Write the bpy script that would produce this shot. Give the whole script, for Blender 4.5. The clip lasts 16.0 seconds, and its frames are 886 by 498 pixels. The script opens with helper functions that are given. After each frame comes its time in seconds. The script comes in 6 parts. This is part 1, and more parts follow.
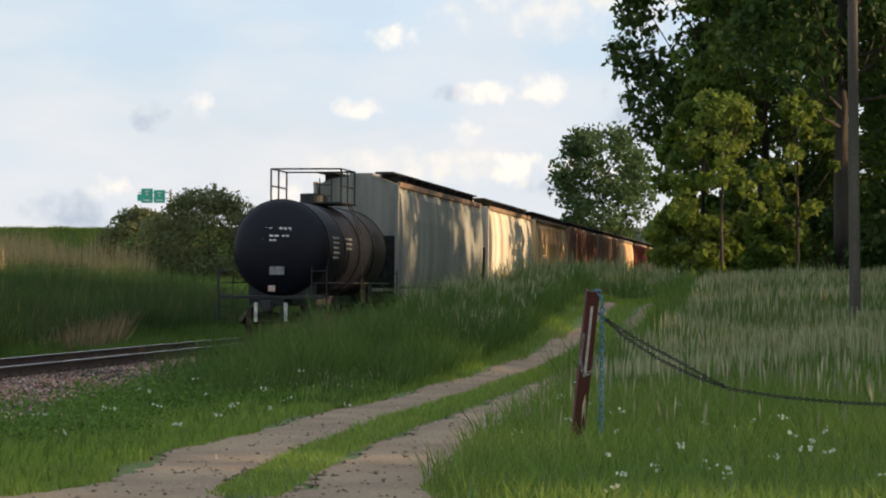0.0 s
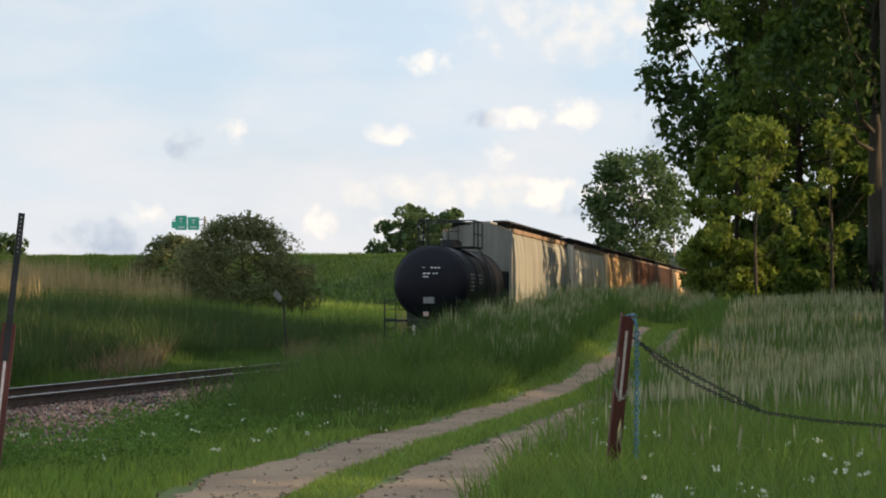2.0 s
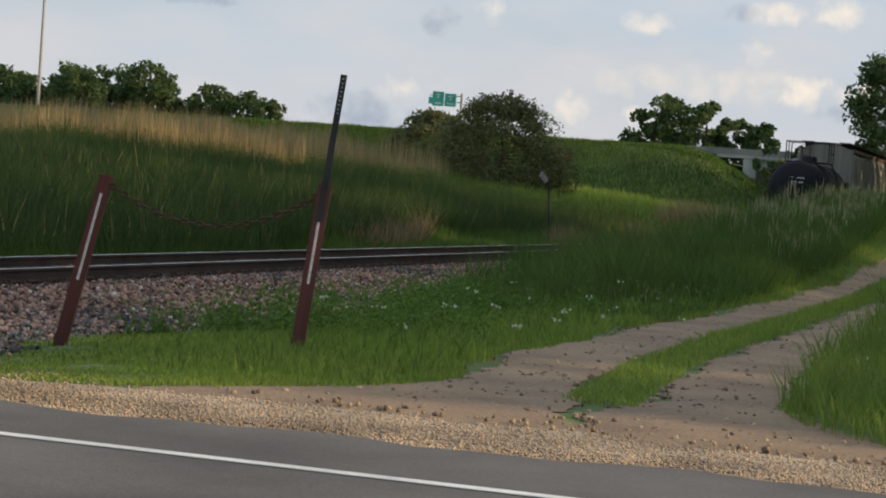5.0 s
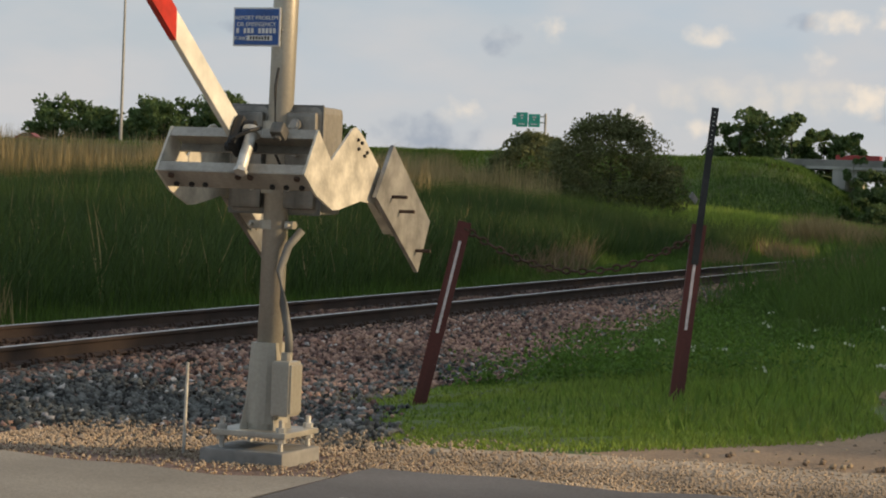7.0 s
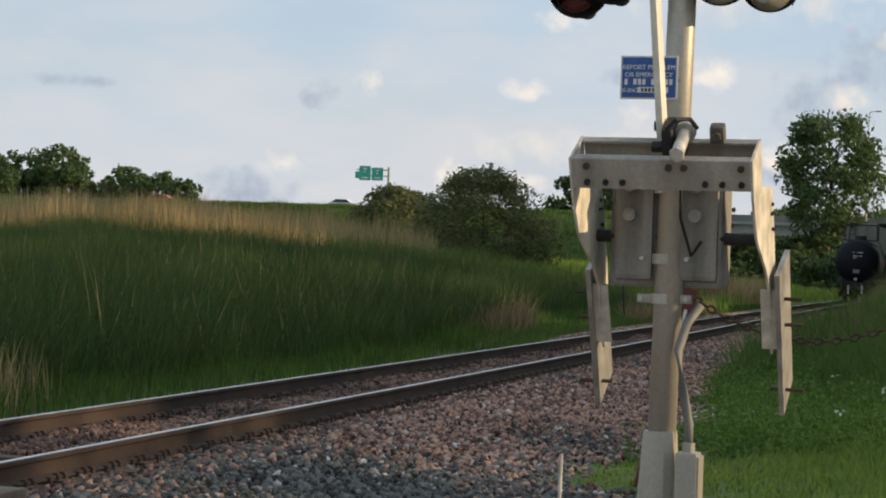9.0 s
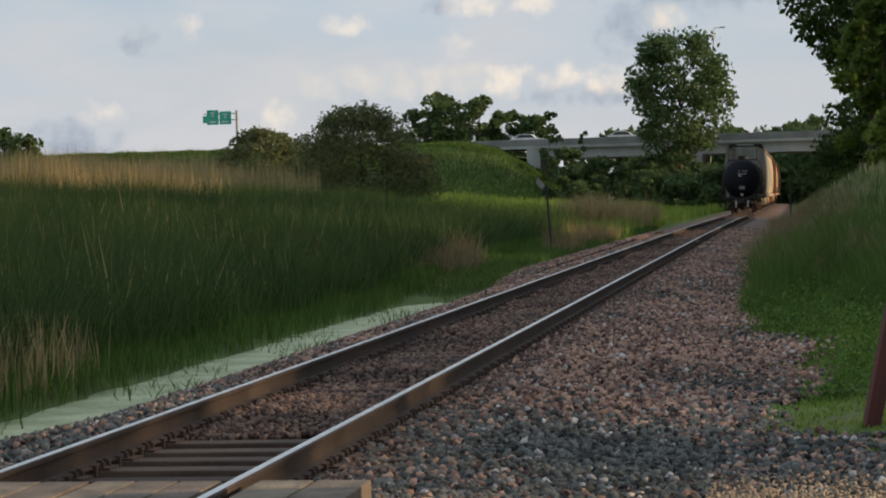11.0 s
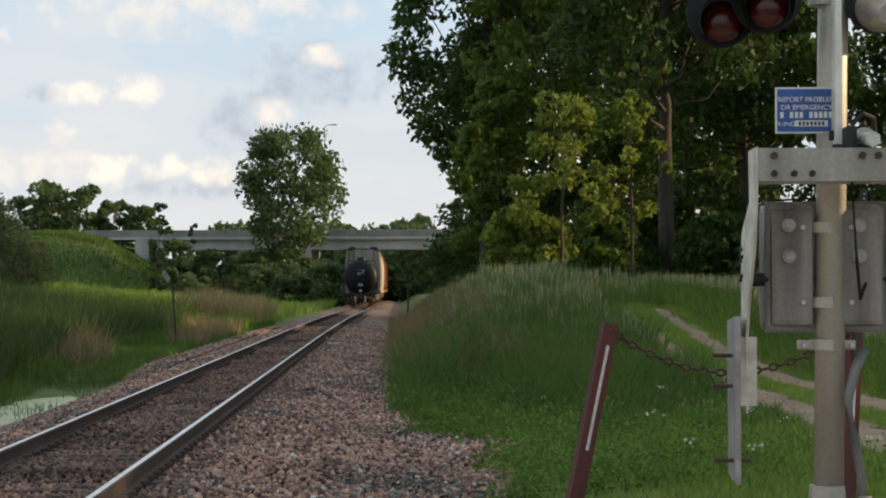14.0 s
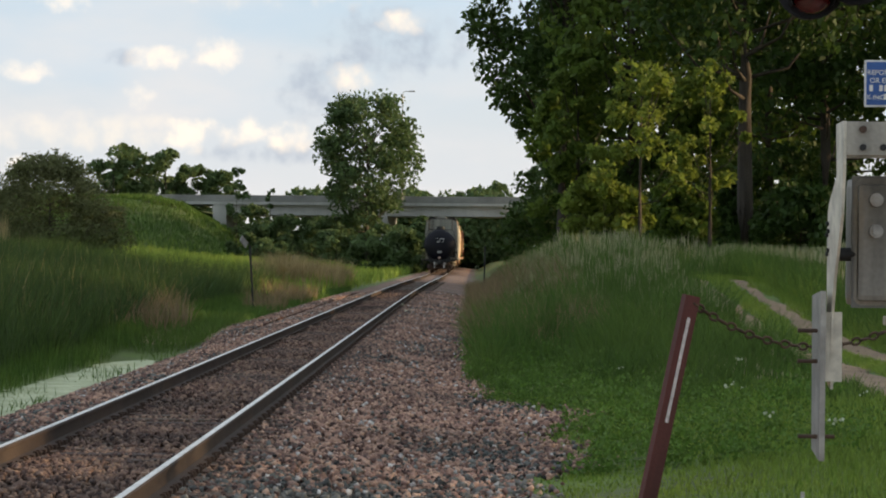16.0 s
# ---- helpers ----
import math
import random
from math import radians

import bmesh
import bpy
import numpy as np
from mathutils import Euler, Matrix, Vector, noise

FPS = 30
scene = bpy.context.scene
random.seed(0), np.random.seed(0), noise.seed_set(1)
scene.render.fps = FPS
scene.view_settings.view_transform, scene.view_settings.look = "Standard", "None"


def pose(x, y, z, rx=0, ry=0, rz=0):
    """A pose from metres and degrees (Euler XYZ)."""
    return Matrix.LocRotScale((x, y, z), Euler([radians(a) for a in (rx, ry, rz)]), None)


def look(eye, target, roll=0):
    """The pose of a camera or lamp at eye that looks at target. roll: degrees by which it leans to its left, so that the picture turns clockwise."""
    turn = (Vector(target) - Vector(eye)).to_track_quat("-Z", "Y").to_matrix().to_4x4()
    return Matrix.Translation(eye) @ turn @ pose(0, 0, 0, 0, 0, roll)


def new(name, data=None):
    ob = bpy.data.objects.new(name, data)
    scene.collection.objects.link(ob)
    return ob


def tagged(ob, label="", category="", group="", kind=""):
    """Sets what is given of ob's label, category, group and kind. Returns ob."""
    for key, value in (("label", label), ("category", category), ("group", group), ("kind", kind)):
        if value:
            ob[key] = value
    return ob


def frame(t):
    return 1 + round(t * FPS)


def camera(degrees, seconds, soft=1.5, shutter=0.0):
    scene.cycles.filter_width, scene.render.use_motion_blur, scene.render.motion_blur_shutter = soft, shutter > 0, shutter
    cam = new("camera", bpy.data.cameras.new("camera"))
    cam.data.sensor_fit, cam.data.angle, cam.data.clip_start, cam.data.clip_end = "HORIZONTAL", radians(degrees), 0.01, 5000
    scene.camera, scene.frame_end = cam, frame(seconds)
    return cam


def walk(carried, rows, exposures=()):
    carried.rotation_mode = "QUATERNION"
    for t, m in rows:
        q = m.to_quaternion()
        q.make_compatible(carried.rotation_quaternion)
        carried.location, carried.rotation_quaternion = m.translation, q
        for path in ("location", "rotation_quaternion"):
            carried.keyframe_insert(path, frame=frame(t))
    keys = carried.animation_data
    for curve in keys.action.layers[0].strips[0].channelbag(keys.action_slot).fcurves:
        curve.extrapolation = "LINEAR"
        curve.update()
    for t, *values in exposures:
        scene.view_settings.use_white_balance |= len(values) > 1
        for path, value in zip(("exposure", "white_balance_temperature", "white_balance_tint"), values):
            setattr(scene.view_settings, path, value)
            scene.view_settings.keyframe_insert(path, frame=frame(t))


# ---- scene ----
cam = camera(22.77, 16.0, soft=2.0)
PATH = [
    (0, (11.024, -3.593, 1.446), (8.9484, 6.1874, 1.6127), 0.38),
    (0.5, (11.033, -3.618, 1.451), (8.9449, 6.1584, 1.7071), -0.03),
    (1, (11.023, -3.622, 1.441), (8.9493, 6.1571, 1.6898), -0.04),
    (1.5, (11.032, -3.670, 1.445), (8.9079, 6.0983, 1.6912), 0.08),
    (2, (11.040, -3.753, 1.442), (8.8159, 5.9925, 1.7244), 0.12),
    (2.5, (11.037, -3.750, 1.449), (8.6984, 5.9695, 1.7046), 0.25),
    (3, (11.041, -3.736, 1.444), (8.7704, 6.0004, 1.6443), 0.30),
    (3.5, (11.050, -3.758, 1.451), (8.9484, 6.0164, 1.6449), 0.02),
    (4, (11.038, -3.752, 1.434), (8.4975, 5.9192, 1.5834), 1.09),
    (4.5, (10.796, -3.619, 1.399), (7.5885, 5.8511, 1.2590), 3.32),
    (4.7, (10.620, -3.597, 1.374), (7.3530, 5.8501, 1.0852), 4.09),
    (6.8, (7.716, -3.460, 1.410), (4.1944, 5.8987, 1.2983), 2.17),
    (7, (7.388, -3.467, 1.412), (3.8187, 5.8721, 1.2108), 2.13),
    (7.5, (6.489, -3.373, 1.395), (3.0860, 6.0197, 0.9513), 3.08),
    (8, (5.545, -3.264, 1.408), (2.5760, 6.2822, 1.1879), 3.29),
    (8.2, (5.156, -3.240, 1.399), (2.3331, 6.3537, 1.3842), 3.01),
    (10.3, (1.671, -2.942, 1.406), (-1.1776, 6.6430, 1.5329), 0.32),
    (10.5, (1.347, -2.922, 1.457), (-1.1561, 6.7591, 1.5461), -0.63),
    (11, (0.639, -2.868, 1.501), (-1.4196, 6.9152, 1.2791), -1.50),
    (11.5, (0.089, -2.724, 1.487), (-1.0368, 7.2107, 1.3150), -1.97),
    (12, (-0.180, -2.604, 1.540), (-0.4869, 7.3914, 1.6239), -1.89),
    (12.5, (-0.177, -2.592, 1.546), (-0.6557, 7.3926, 1.8108), -0.71),
    (13, (-0.150, -2.555, 1.547), (-0.4376, 7.4380, 1.8063), -0.27),
    (13.5, (-0.156, -2.570, 1.546), (-0.2715, 7.4278, 1.7044), -0.29),
    (14, (-0.164, -2.618, 1.550), (-0.4298, 7.3773, 1.7275), -0.15),
    (14.5, (-0.178, -2.616, 1.538), (-0.6347, 7.3713, 1.7285), 0.73),
    (15, (-0.192, -2.607, 1.550), (-0.7313, 7.3782, 1.6746), 0.86),
    (15.5, (-0.193, -2.579, 1.556), (-0.7435, 7.4053, 1.6751), 0.59),
    (16, (-0.202, -2.563, 1.567), (-0.8127, 7.4179, 1.5945), 0.53),
]
walk(cam, [(t, look(eye, target, roll)) for t, eye, target, roll in PATH],
     exposures=((0, 0.57, 7600, 10), (4, 0.57, 7600, 10), (4.5, 0.32, 7450, 10), (6.8, 0.05, 7700, 10), (7.5, 0.04, 7800, 10), (8.2, 0.27, 7550, 10),
                (10.3, 0.24, 7380, 10), (11, 0.12, 7480, 10), (12, 0.38, 7700, 10), (13, 0.49, 7800, 10), (16, 0.52, 7850, 10)))

# ---- world and sun ----
SUN_AZ, SUN_EL = radians(76), radians(16)     # clockwise from +y, above the horizon


def nodes_of(tree):
    tree.nodes.clear()
    return tree.nodes, tree.links


def make_world():
    world = bpy.data.worlds.new("sky")
    scene.world = world
    world.use_nodes = True
    n, l = nodes_of(world.node_tree)
    out = n.new("ShaderNodeOutputWorld")
    bg = n.new("ShaderNodeBackground")
    bg.inputs["Strength"].default_value = 0.11
    sky = n.new("ShaderNodeTexSky")
    sky.sky_type = "NISHITA"
    sky.sun_disc = False
    sky.sun_elevation, sky.sun_rotation = SUN_EL, SUN_AZ
    sky.air_density, sky.dust_density, sky.ozone_density = 1.0, 1.6, 1.5
    co = n.new("ShaderNodeTexCoord")
    # thin high cloud, stretched along the horizon
    mp = n.new("ShaderNodeMapping")
    mp.inputs["Scale"].default_value = (3.0, 3.0, 8.0)
    l.new(co.outputs["Generated"], mp.inputs["Vector"])
    veil = n.new("ShaderNodeTexNoise")
    veil.inputs["Scale"].default_value, veil.inputs["Detail"].default_value = 1.3, 6
    l.new(mp.outputs[0], veil.inputs["Vector"])
    vr = n.new("ShaderNodeMapRange")
    vr.inputs["From Min"].default_value, vr.inputs["From Max"].default_value = 0.36, 0.72
    vr.inputs["To Min"].default_value, vr.inputs["To Max"].default_value = 0.72, 0.97
    l.new(veil.outputs["Fac"], vr.inputs["Value"])
    mix = n.new("ShaderNodeMix")
    mix.data_type = "RGBA"
    mix.inputs["B"].default_value = VEIL
    l.new(vr.outputs[0], mix.inputs["Factor"])
    l.new(sky.outputs[0], mix.inputs["A"])
    # paler wisps in the veil
    wisp = n.new("ShaderNodeTexNoise")
    wisp.inputs["Scale"].default_value, wisp.inputs["Detail"].default_value = 4.5, 7
    l.new(mp.outputs[0], wisp.inputs["Vector"])
    wr = n.new("ShaderNodeMapRange")
    wr.interpolation_type = "SMOOTHSTEP"
    wr.inputs["From Min"].default_value, wr.inputs["From Max"].default_value = 0.3, 0.8
    l.new(wisp.outputs["Fac"], wr.inputs["Value"])
    pale = n.new("ShaderNodeMix")
    pale.data_type = "RGBA"
    pale.inputs["B"].default_value = WISP
    # paler towards the horizon
    sep = n.new("ShaderNodeSeparateXYZ")
    l.new(co.outputs["Generated"], sep.inputs[0])
    low = n.new("ShaderNodeMapRange")
    low.interpolation_type = "SMOOTHSTEP"
    low.inputs["From Min"].default_value, low.inputs["From Max"].default_value = 0.0, 0.13
    low.inputs["To Min"].default_value, low.inputs["To Max"].default_value = 0.85, 0.0
    l.new(sep.outputs["Z"], low.inputs["Value"])
    half = n.new("ShaderNodeMath")
    half.operation = "MULTIPLY_ADD"
    half.use_clamp = True
    half.inputs[1].default_value = 0.6
    l.new(wr.outputs[0], half.inputs[0])
    l.new(low.outputs[0], half.inputs[2])
    l.new(half.outputs[0], pale.inputs["Factor"])
    l.new(mix.outputs["Result"], pale.inputs["A"])
    last = pale.outputs["Result"]
    # cumulus puffs: one soft lobe each, broken up by noise
    warp = n.new("ShaderNodeTexNoise")
    warp.inputs["Scale"].default_value, warp.inputs["Detail"].default_value = 95.0, 7
    l.new(co.outputs["Generated"], warp.inputs["Vector"])
    for az, el, w, h, bright in CLOUDS:
        az, el = radians(az), radians(el)
        c = Vector((math.sin(az) * math.cos(el), math.cos(az) * math.cos(el), math.sin(el)))
        east = Vector((math.cos(az), -math.sin(az), 0))
        up = east.cross(c)
        ds = []
        for axis, size in ((east, w), (up, h)):
            dot = n.new("ShaderNodeVectorMath")
            dot.operation = "DOT_PRODUCT"
            dot.inputs[1].default_value = axis / radians(size)
            l.new(co.outputs["Generated"], dot.inputs[0])
            sub = n.new("ShaderNodeMath")
            sub.operation = "SUBTRACT"
            sub.inputs[1].default_value = c.dot(axis) / radians(size)
            l.new(dot.outputs["Value"], sub.inputs[0])
            sq = n.new("ShaderNodeMath")
            sq.operation = "MULTIPLY"
            l.new(sub.outputs[0], sq.inputs[0])
            l.new(sub.outputs[0], sq.inputs[1])
            ds.append(sq.outputs[0])
        add = n.new("ShaderNodeMath")
        add.operation = "ADD"
        l.new(ds[0], add.inputs[0])
        l.new(ds[1], add.inputs[1])
        wob = n.new("ShaderNodeMath")
        wob.operation = "MULTIPLY_ADD"
        wob.inputs[1].default_value, wob.inputs[2].default_value = 5.5, -2.4
        l.new(warp.outputs["Fac"], wob.inputs[0])
        tot = n.new("ShaderNodeMath")
        tot.operation = "ADD"
        l.new(add.outputs[0], tot.inputs[0])
        l.new(wob.outputs[0], tot.inputs[1])
        mr = n.new("ShaderNodeMapRange")
        mr.interpolation_type = "SMOOTHSTEP"
        mr.inputs["From Min"].default_value, mr.inputs["From Max"].default_value = 2.0, -0.9
        mr.inputs["To Min"].default_value, mr.inputs["To Max"].default_value = 0.0, 0.85
        l.new(tot.outputs[0], mr.inputs["Value"])
        m2 = n.new("ShaderNodeMix")
        m2.data_type = "RGBA"
        m2.inputs["B"].default_value = bright
        l.new(mr.outputs[0], m2.inputs["Factor"])
        l.new(last, m2.inputs["A"])
        last = m2.outputs["Result"]
    l.new(last, bg.inputs["Color"])
    l.new(bg.outputs[0], out.inputs["Surface"])


VEIL, WISP = (3.6, 4.95, 6.8, 1), (4.85, 5.3, 6.2, 1)
WHITE_PUFF, GREY_PUFF, PALE = (7.6, 7.2, 6.9, 1), (2.7, 3.4, 4.7, 1), (5.9, 6.0, 6.3, 1)
# azimuth from +y, elevation, half width, half height (degrees), colour
CLOUDS = [
    (-7.5, 7.7, 4.2, 1.1, PALE), (-12.5, 3.1, 3.0, 0.45, PALE),
    (-8.0, 2.65, 1.7, 0.32, GREY_PUFF), (-12.0, 5.0, 0.6, 0.2, GREY_PUFF),
    (-19.6, 4.35, 0.55, 0.32, GREY_PUFF), (-18.35, 4.6, 0.42, 0.34, WHITE_PUFF),
    (-14.25, 4.6, 0.6, 0.3, WHITE_PUFF),
    (-10.2, 3.0, 0.5, 0.42, WHITE_PUFF),
    (-20.6, 2.4, 0.5, 0.36, WHITE_PUFF), (-21.4, 1.75, 1.3, 0.5, GREY_PUFF),
    (-10.8, 5.0, 0.8, 0.3, WHITE_PUFF), (-9.4, 5.15, 0.65, 0.35, WHITE_PUFF),
    (-16.1, 2.3, 0.4, 0.4, WHITE_PUFF), (-14.3, 2.2, 0.6, 0.25, WHITE_PUFF),
    (-11.4, 4.0, 0.35, 0.32, WHITE_PUFF),
    (-4.8, 5.55, 1.7, 0.8, GREY_PUFF), (-4.6, 6.0, 0.6, 0.3, WHITE_PUFF),
    (-8.6, 3.15, 0.95, 0.4, WHITE_PUFF), (-7.6, 3.0, 0.8, 0.35, WHITE_PUFF),
    (-6.7, 4.3, 1.1, 0.8, GREY_PUFF), (-6.0, 4.55, 0.6, 0.35, WHITE_PUFF),
    (-13.2, 6.4, 0.7, 0.3, WHITE_PUFF), (-25.9, 4.4, 1.3, 0.16, GREY_PUFF),
    (-22.4, 1.1, 0.5, 0.35, WHITE_PUFF),
]
make_world()
sun = new("sun", bpy.data.lights.new("sun", "SUN"))
sun.data.energy, sun.data.angle, sun.data.color = 3.6, radians(0.6), (1.0, 0.78, 0.52)
sun.matrix_world = look((math.sin(SUN_AZ) * math.cos(SUN_EL) * 100, math.cos(SUN_AZ) * math.cos(SUN_EL) * 100, math.sin(SUN_EL) * 100), (0, 0, 0))

# ---- materials ----


def material(name, base, rough=0.8, metal=0.0, dark=0.6, light=1.25, scale=3.0, fine=40.0, bump=0.15, tint=None, streak=False, per="", vary=0.25, gloss=0.5):
    """Node material: base colour varied at two scales, with fine relief. tint: second colour of the large patches. per: 'object' or 'island' variation."""
    m = bpy.data.materials.new(name)
    m.use_nodes = True
    n, l = nodes_of(m.node_tree)
    out = n.new("ShaderNodeOutputMaterial")
    b = n.new("ShaderNodeBsdfPrincipled")
    l.new(b.outputs[0], out.inputs["Surface"])
    b.inputs["Roughness"].default_value, b.inputs["Metallic"].default_value = rough, metal
    b.inputs["Specular IOR Level"].default_value = gloss
    co = n.new("ShaderNodeTexCoord")
    vec = co.outputs["Object"]
    if streak:
        mp = n.new("ShaderNodeMapping")
        mp.inputs["Scale"].default_value = (1, 1, 0.12)
        l.new(vec, mp.inputs["Vector"])
        vec = mp.outputs[0]
    big = n.new("ShaderNodeTexNoise")
    big.inputs["Scale"].default_value, big.inputs["Detail"].default_value = scale, 5
    l.new(vec, big.inputs["Vector"])
    small = n.new("ShaderNodeTexNoise")
    small.inputs["Scale"].default_value, small.inputs["Detail"].default_value = fine, 3
    l.new(co.outputs["Object"], small.inputs["Vector"])
    ramp = n.new("ShaderNodeMapRange")
    ramp.inputs["From Min"].default_value, ramp.inputs["From Max"].default_value = 0.3, 0.7
    l.new(big.outputs["Fac"], ramp.inputs["Value"])
    c1 = n.new("ShaderNodeMix")
    c1.data_type = "RGBA"
    c1.inputs["A"].default_value = (*[min(1, v * light) for v in base], 1)
    c1.inputs["B"].default_value = (*(tint or [v * dark for v in base]), 1)
    l.new(ramp.outputs[0], c1.inputs["Factor"])
    hsv = n.new("ShaderNodeHueSaturation")
    l.new(c1.outputs["Result"], hsv.inputs["Color"])
    val = n.new("ShaderNodeMapRange")
    val.inputs["From Min"].default_value, val.inputs["From Max"].default_value = 0.25, 0.75
    val.inputs["To Min"].default_value, val.inputs["To Max"].default_value = 1 - vary, 1 + vary
    src = small.outputs["Fac"]
    if per:
        if per == "object":
            rnd = n.new("ShaderNodeObjectInfo").outputs["Random"]
        else:
            rnd = n.new("ShaderNodeNewGeometry").outputs["Random Per Island"]
        mm = n.new("ShaderNodeMath")
        mm.operation = "MULTIPLY_ADD"
        mm.inputs[1].default_value = 0.5
        l.new(rnd, mm.inputs[0])
        hf = n.new("ShaderNodeMath")
        hf.operation = "MULTIPLY"
        hf.inputs[1].default_value = 0.5
        l.new(src, hf.inputs[0])
        l.new(hf.outputs[0], mm.inputs[2])
        src = mm.outputs[0]
        hue = n.new("ShaderNodeMapRange")
        hue.inputs["To Min"].default_value, hue.inputs["To Max"].default_value = 0.485, 0.515
        l.new(rnd, hue.inputs["Value"])
        l.new(hue.outputs[0], hsv.inputs["Hue"])
    l.new(src, val.inputs["Value"])
    l.new(val.outputs[0], hsv.inputs["Value"])
    l.new(hsv.outputs[0], b.inputs["Base Color"])
    if bump:
        bp = n.new("ShaderNodeBump")
        bp.inputs["Strength"].default_value, bp.inputs["Distance"].default_value = bump, 0.02
        l.new(small.outputs["Fac"], bp.inputs["Height"])
        l.new(bp.outputs[0], b.inputs["Normal"])
    return m


def leafy(name, base, base2, through_light=0.35, scale=0.35):
    """Thin leaf: diffuse and translucent, varied leaf by leaf and in large patches."""
    m = bpy.data.materials.new(name)
    m.use_nodes = True
    n, l = nodes_of(m.node_tree)
    out = n.new("ShaderNodeOutputMaterial")
    b = n.new("ShaderNodeBsdfPrincipled")
    b.inputs["Roughness"].default_value = 0.6
    b.inputs["Specular IOR Level"].default_value = 0.22
    t = n.new("ShaderNodeBsdfTranslucent")
    sh = n.new("ShaderNodeMixShader")
    sh.inputs[0].default_value = through_light
    geo = n.new("ShaderNodeNewGeometry")
    co = n.new("ShaderNodeTexCoord")
    big = n.new("ShaderNodeTexNoise")
    big.inputs["Scale"].default_value, big.inputs["Detail"].default_value = scale, 4
    l.new(co.outputs["Object"], big.inputs["Vector"])
    mr = n.new("ShaderNodeMapRange")
    mr.inputs["From Min"].default_value, mr.inputs["From Max"].default_value = 0.35, 0.65
    l.new(big.outputs["Fac"], mr.inputs["Value"])
    mix = n.new("ShaderNodeMix")
    mix.data_type = "RGBA"
    mix.inputs["A"].default_value, mix.inputs["B"].default_value = (*base, 1), (*base2, 1)
    l.new(mr.outputs[0], mix.inputs["Factor"])
    hsv = n.new("ShaderNodeHueSaturation")
    val = n.new("ShaderNodeMapRange")
    val.inputs["To Min"].default_value, val.inputs["To Max"].default_value = 0.68, 1.32
    l.new(geo.outputs["Random Per Island"], val.inputs["Value"])
    l.new(val.outputs[0], hsv.inputs["Value"])
    l.new(mix.outputs["Result"], hsv.inputs["Color"])
    l.new(hsv.outputs[0], b.inputs["Base Color"])
    l.new(hsv.outputs[0], t.inputs["Color"])
    l.new(b.outputs[0], sh.inputs[1])
    l.new(t.outputs[0], sh.inputs[2])
    l.new(sh.outputs[0], out.inputs["Surface"])
    return m


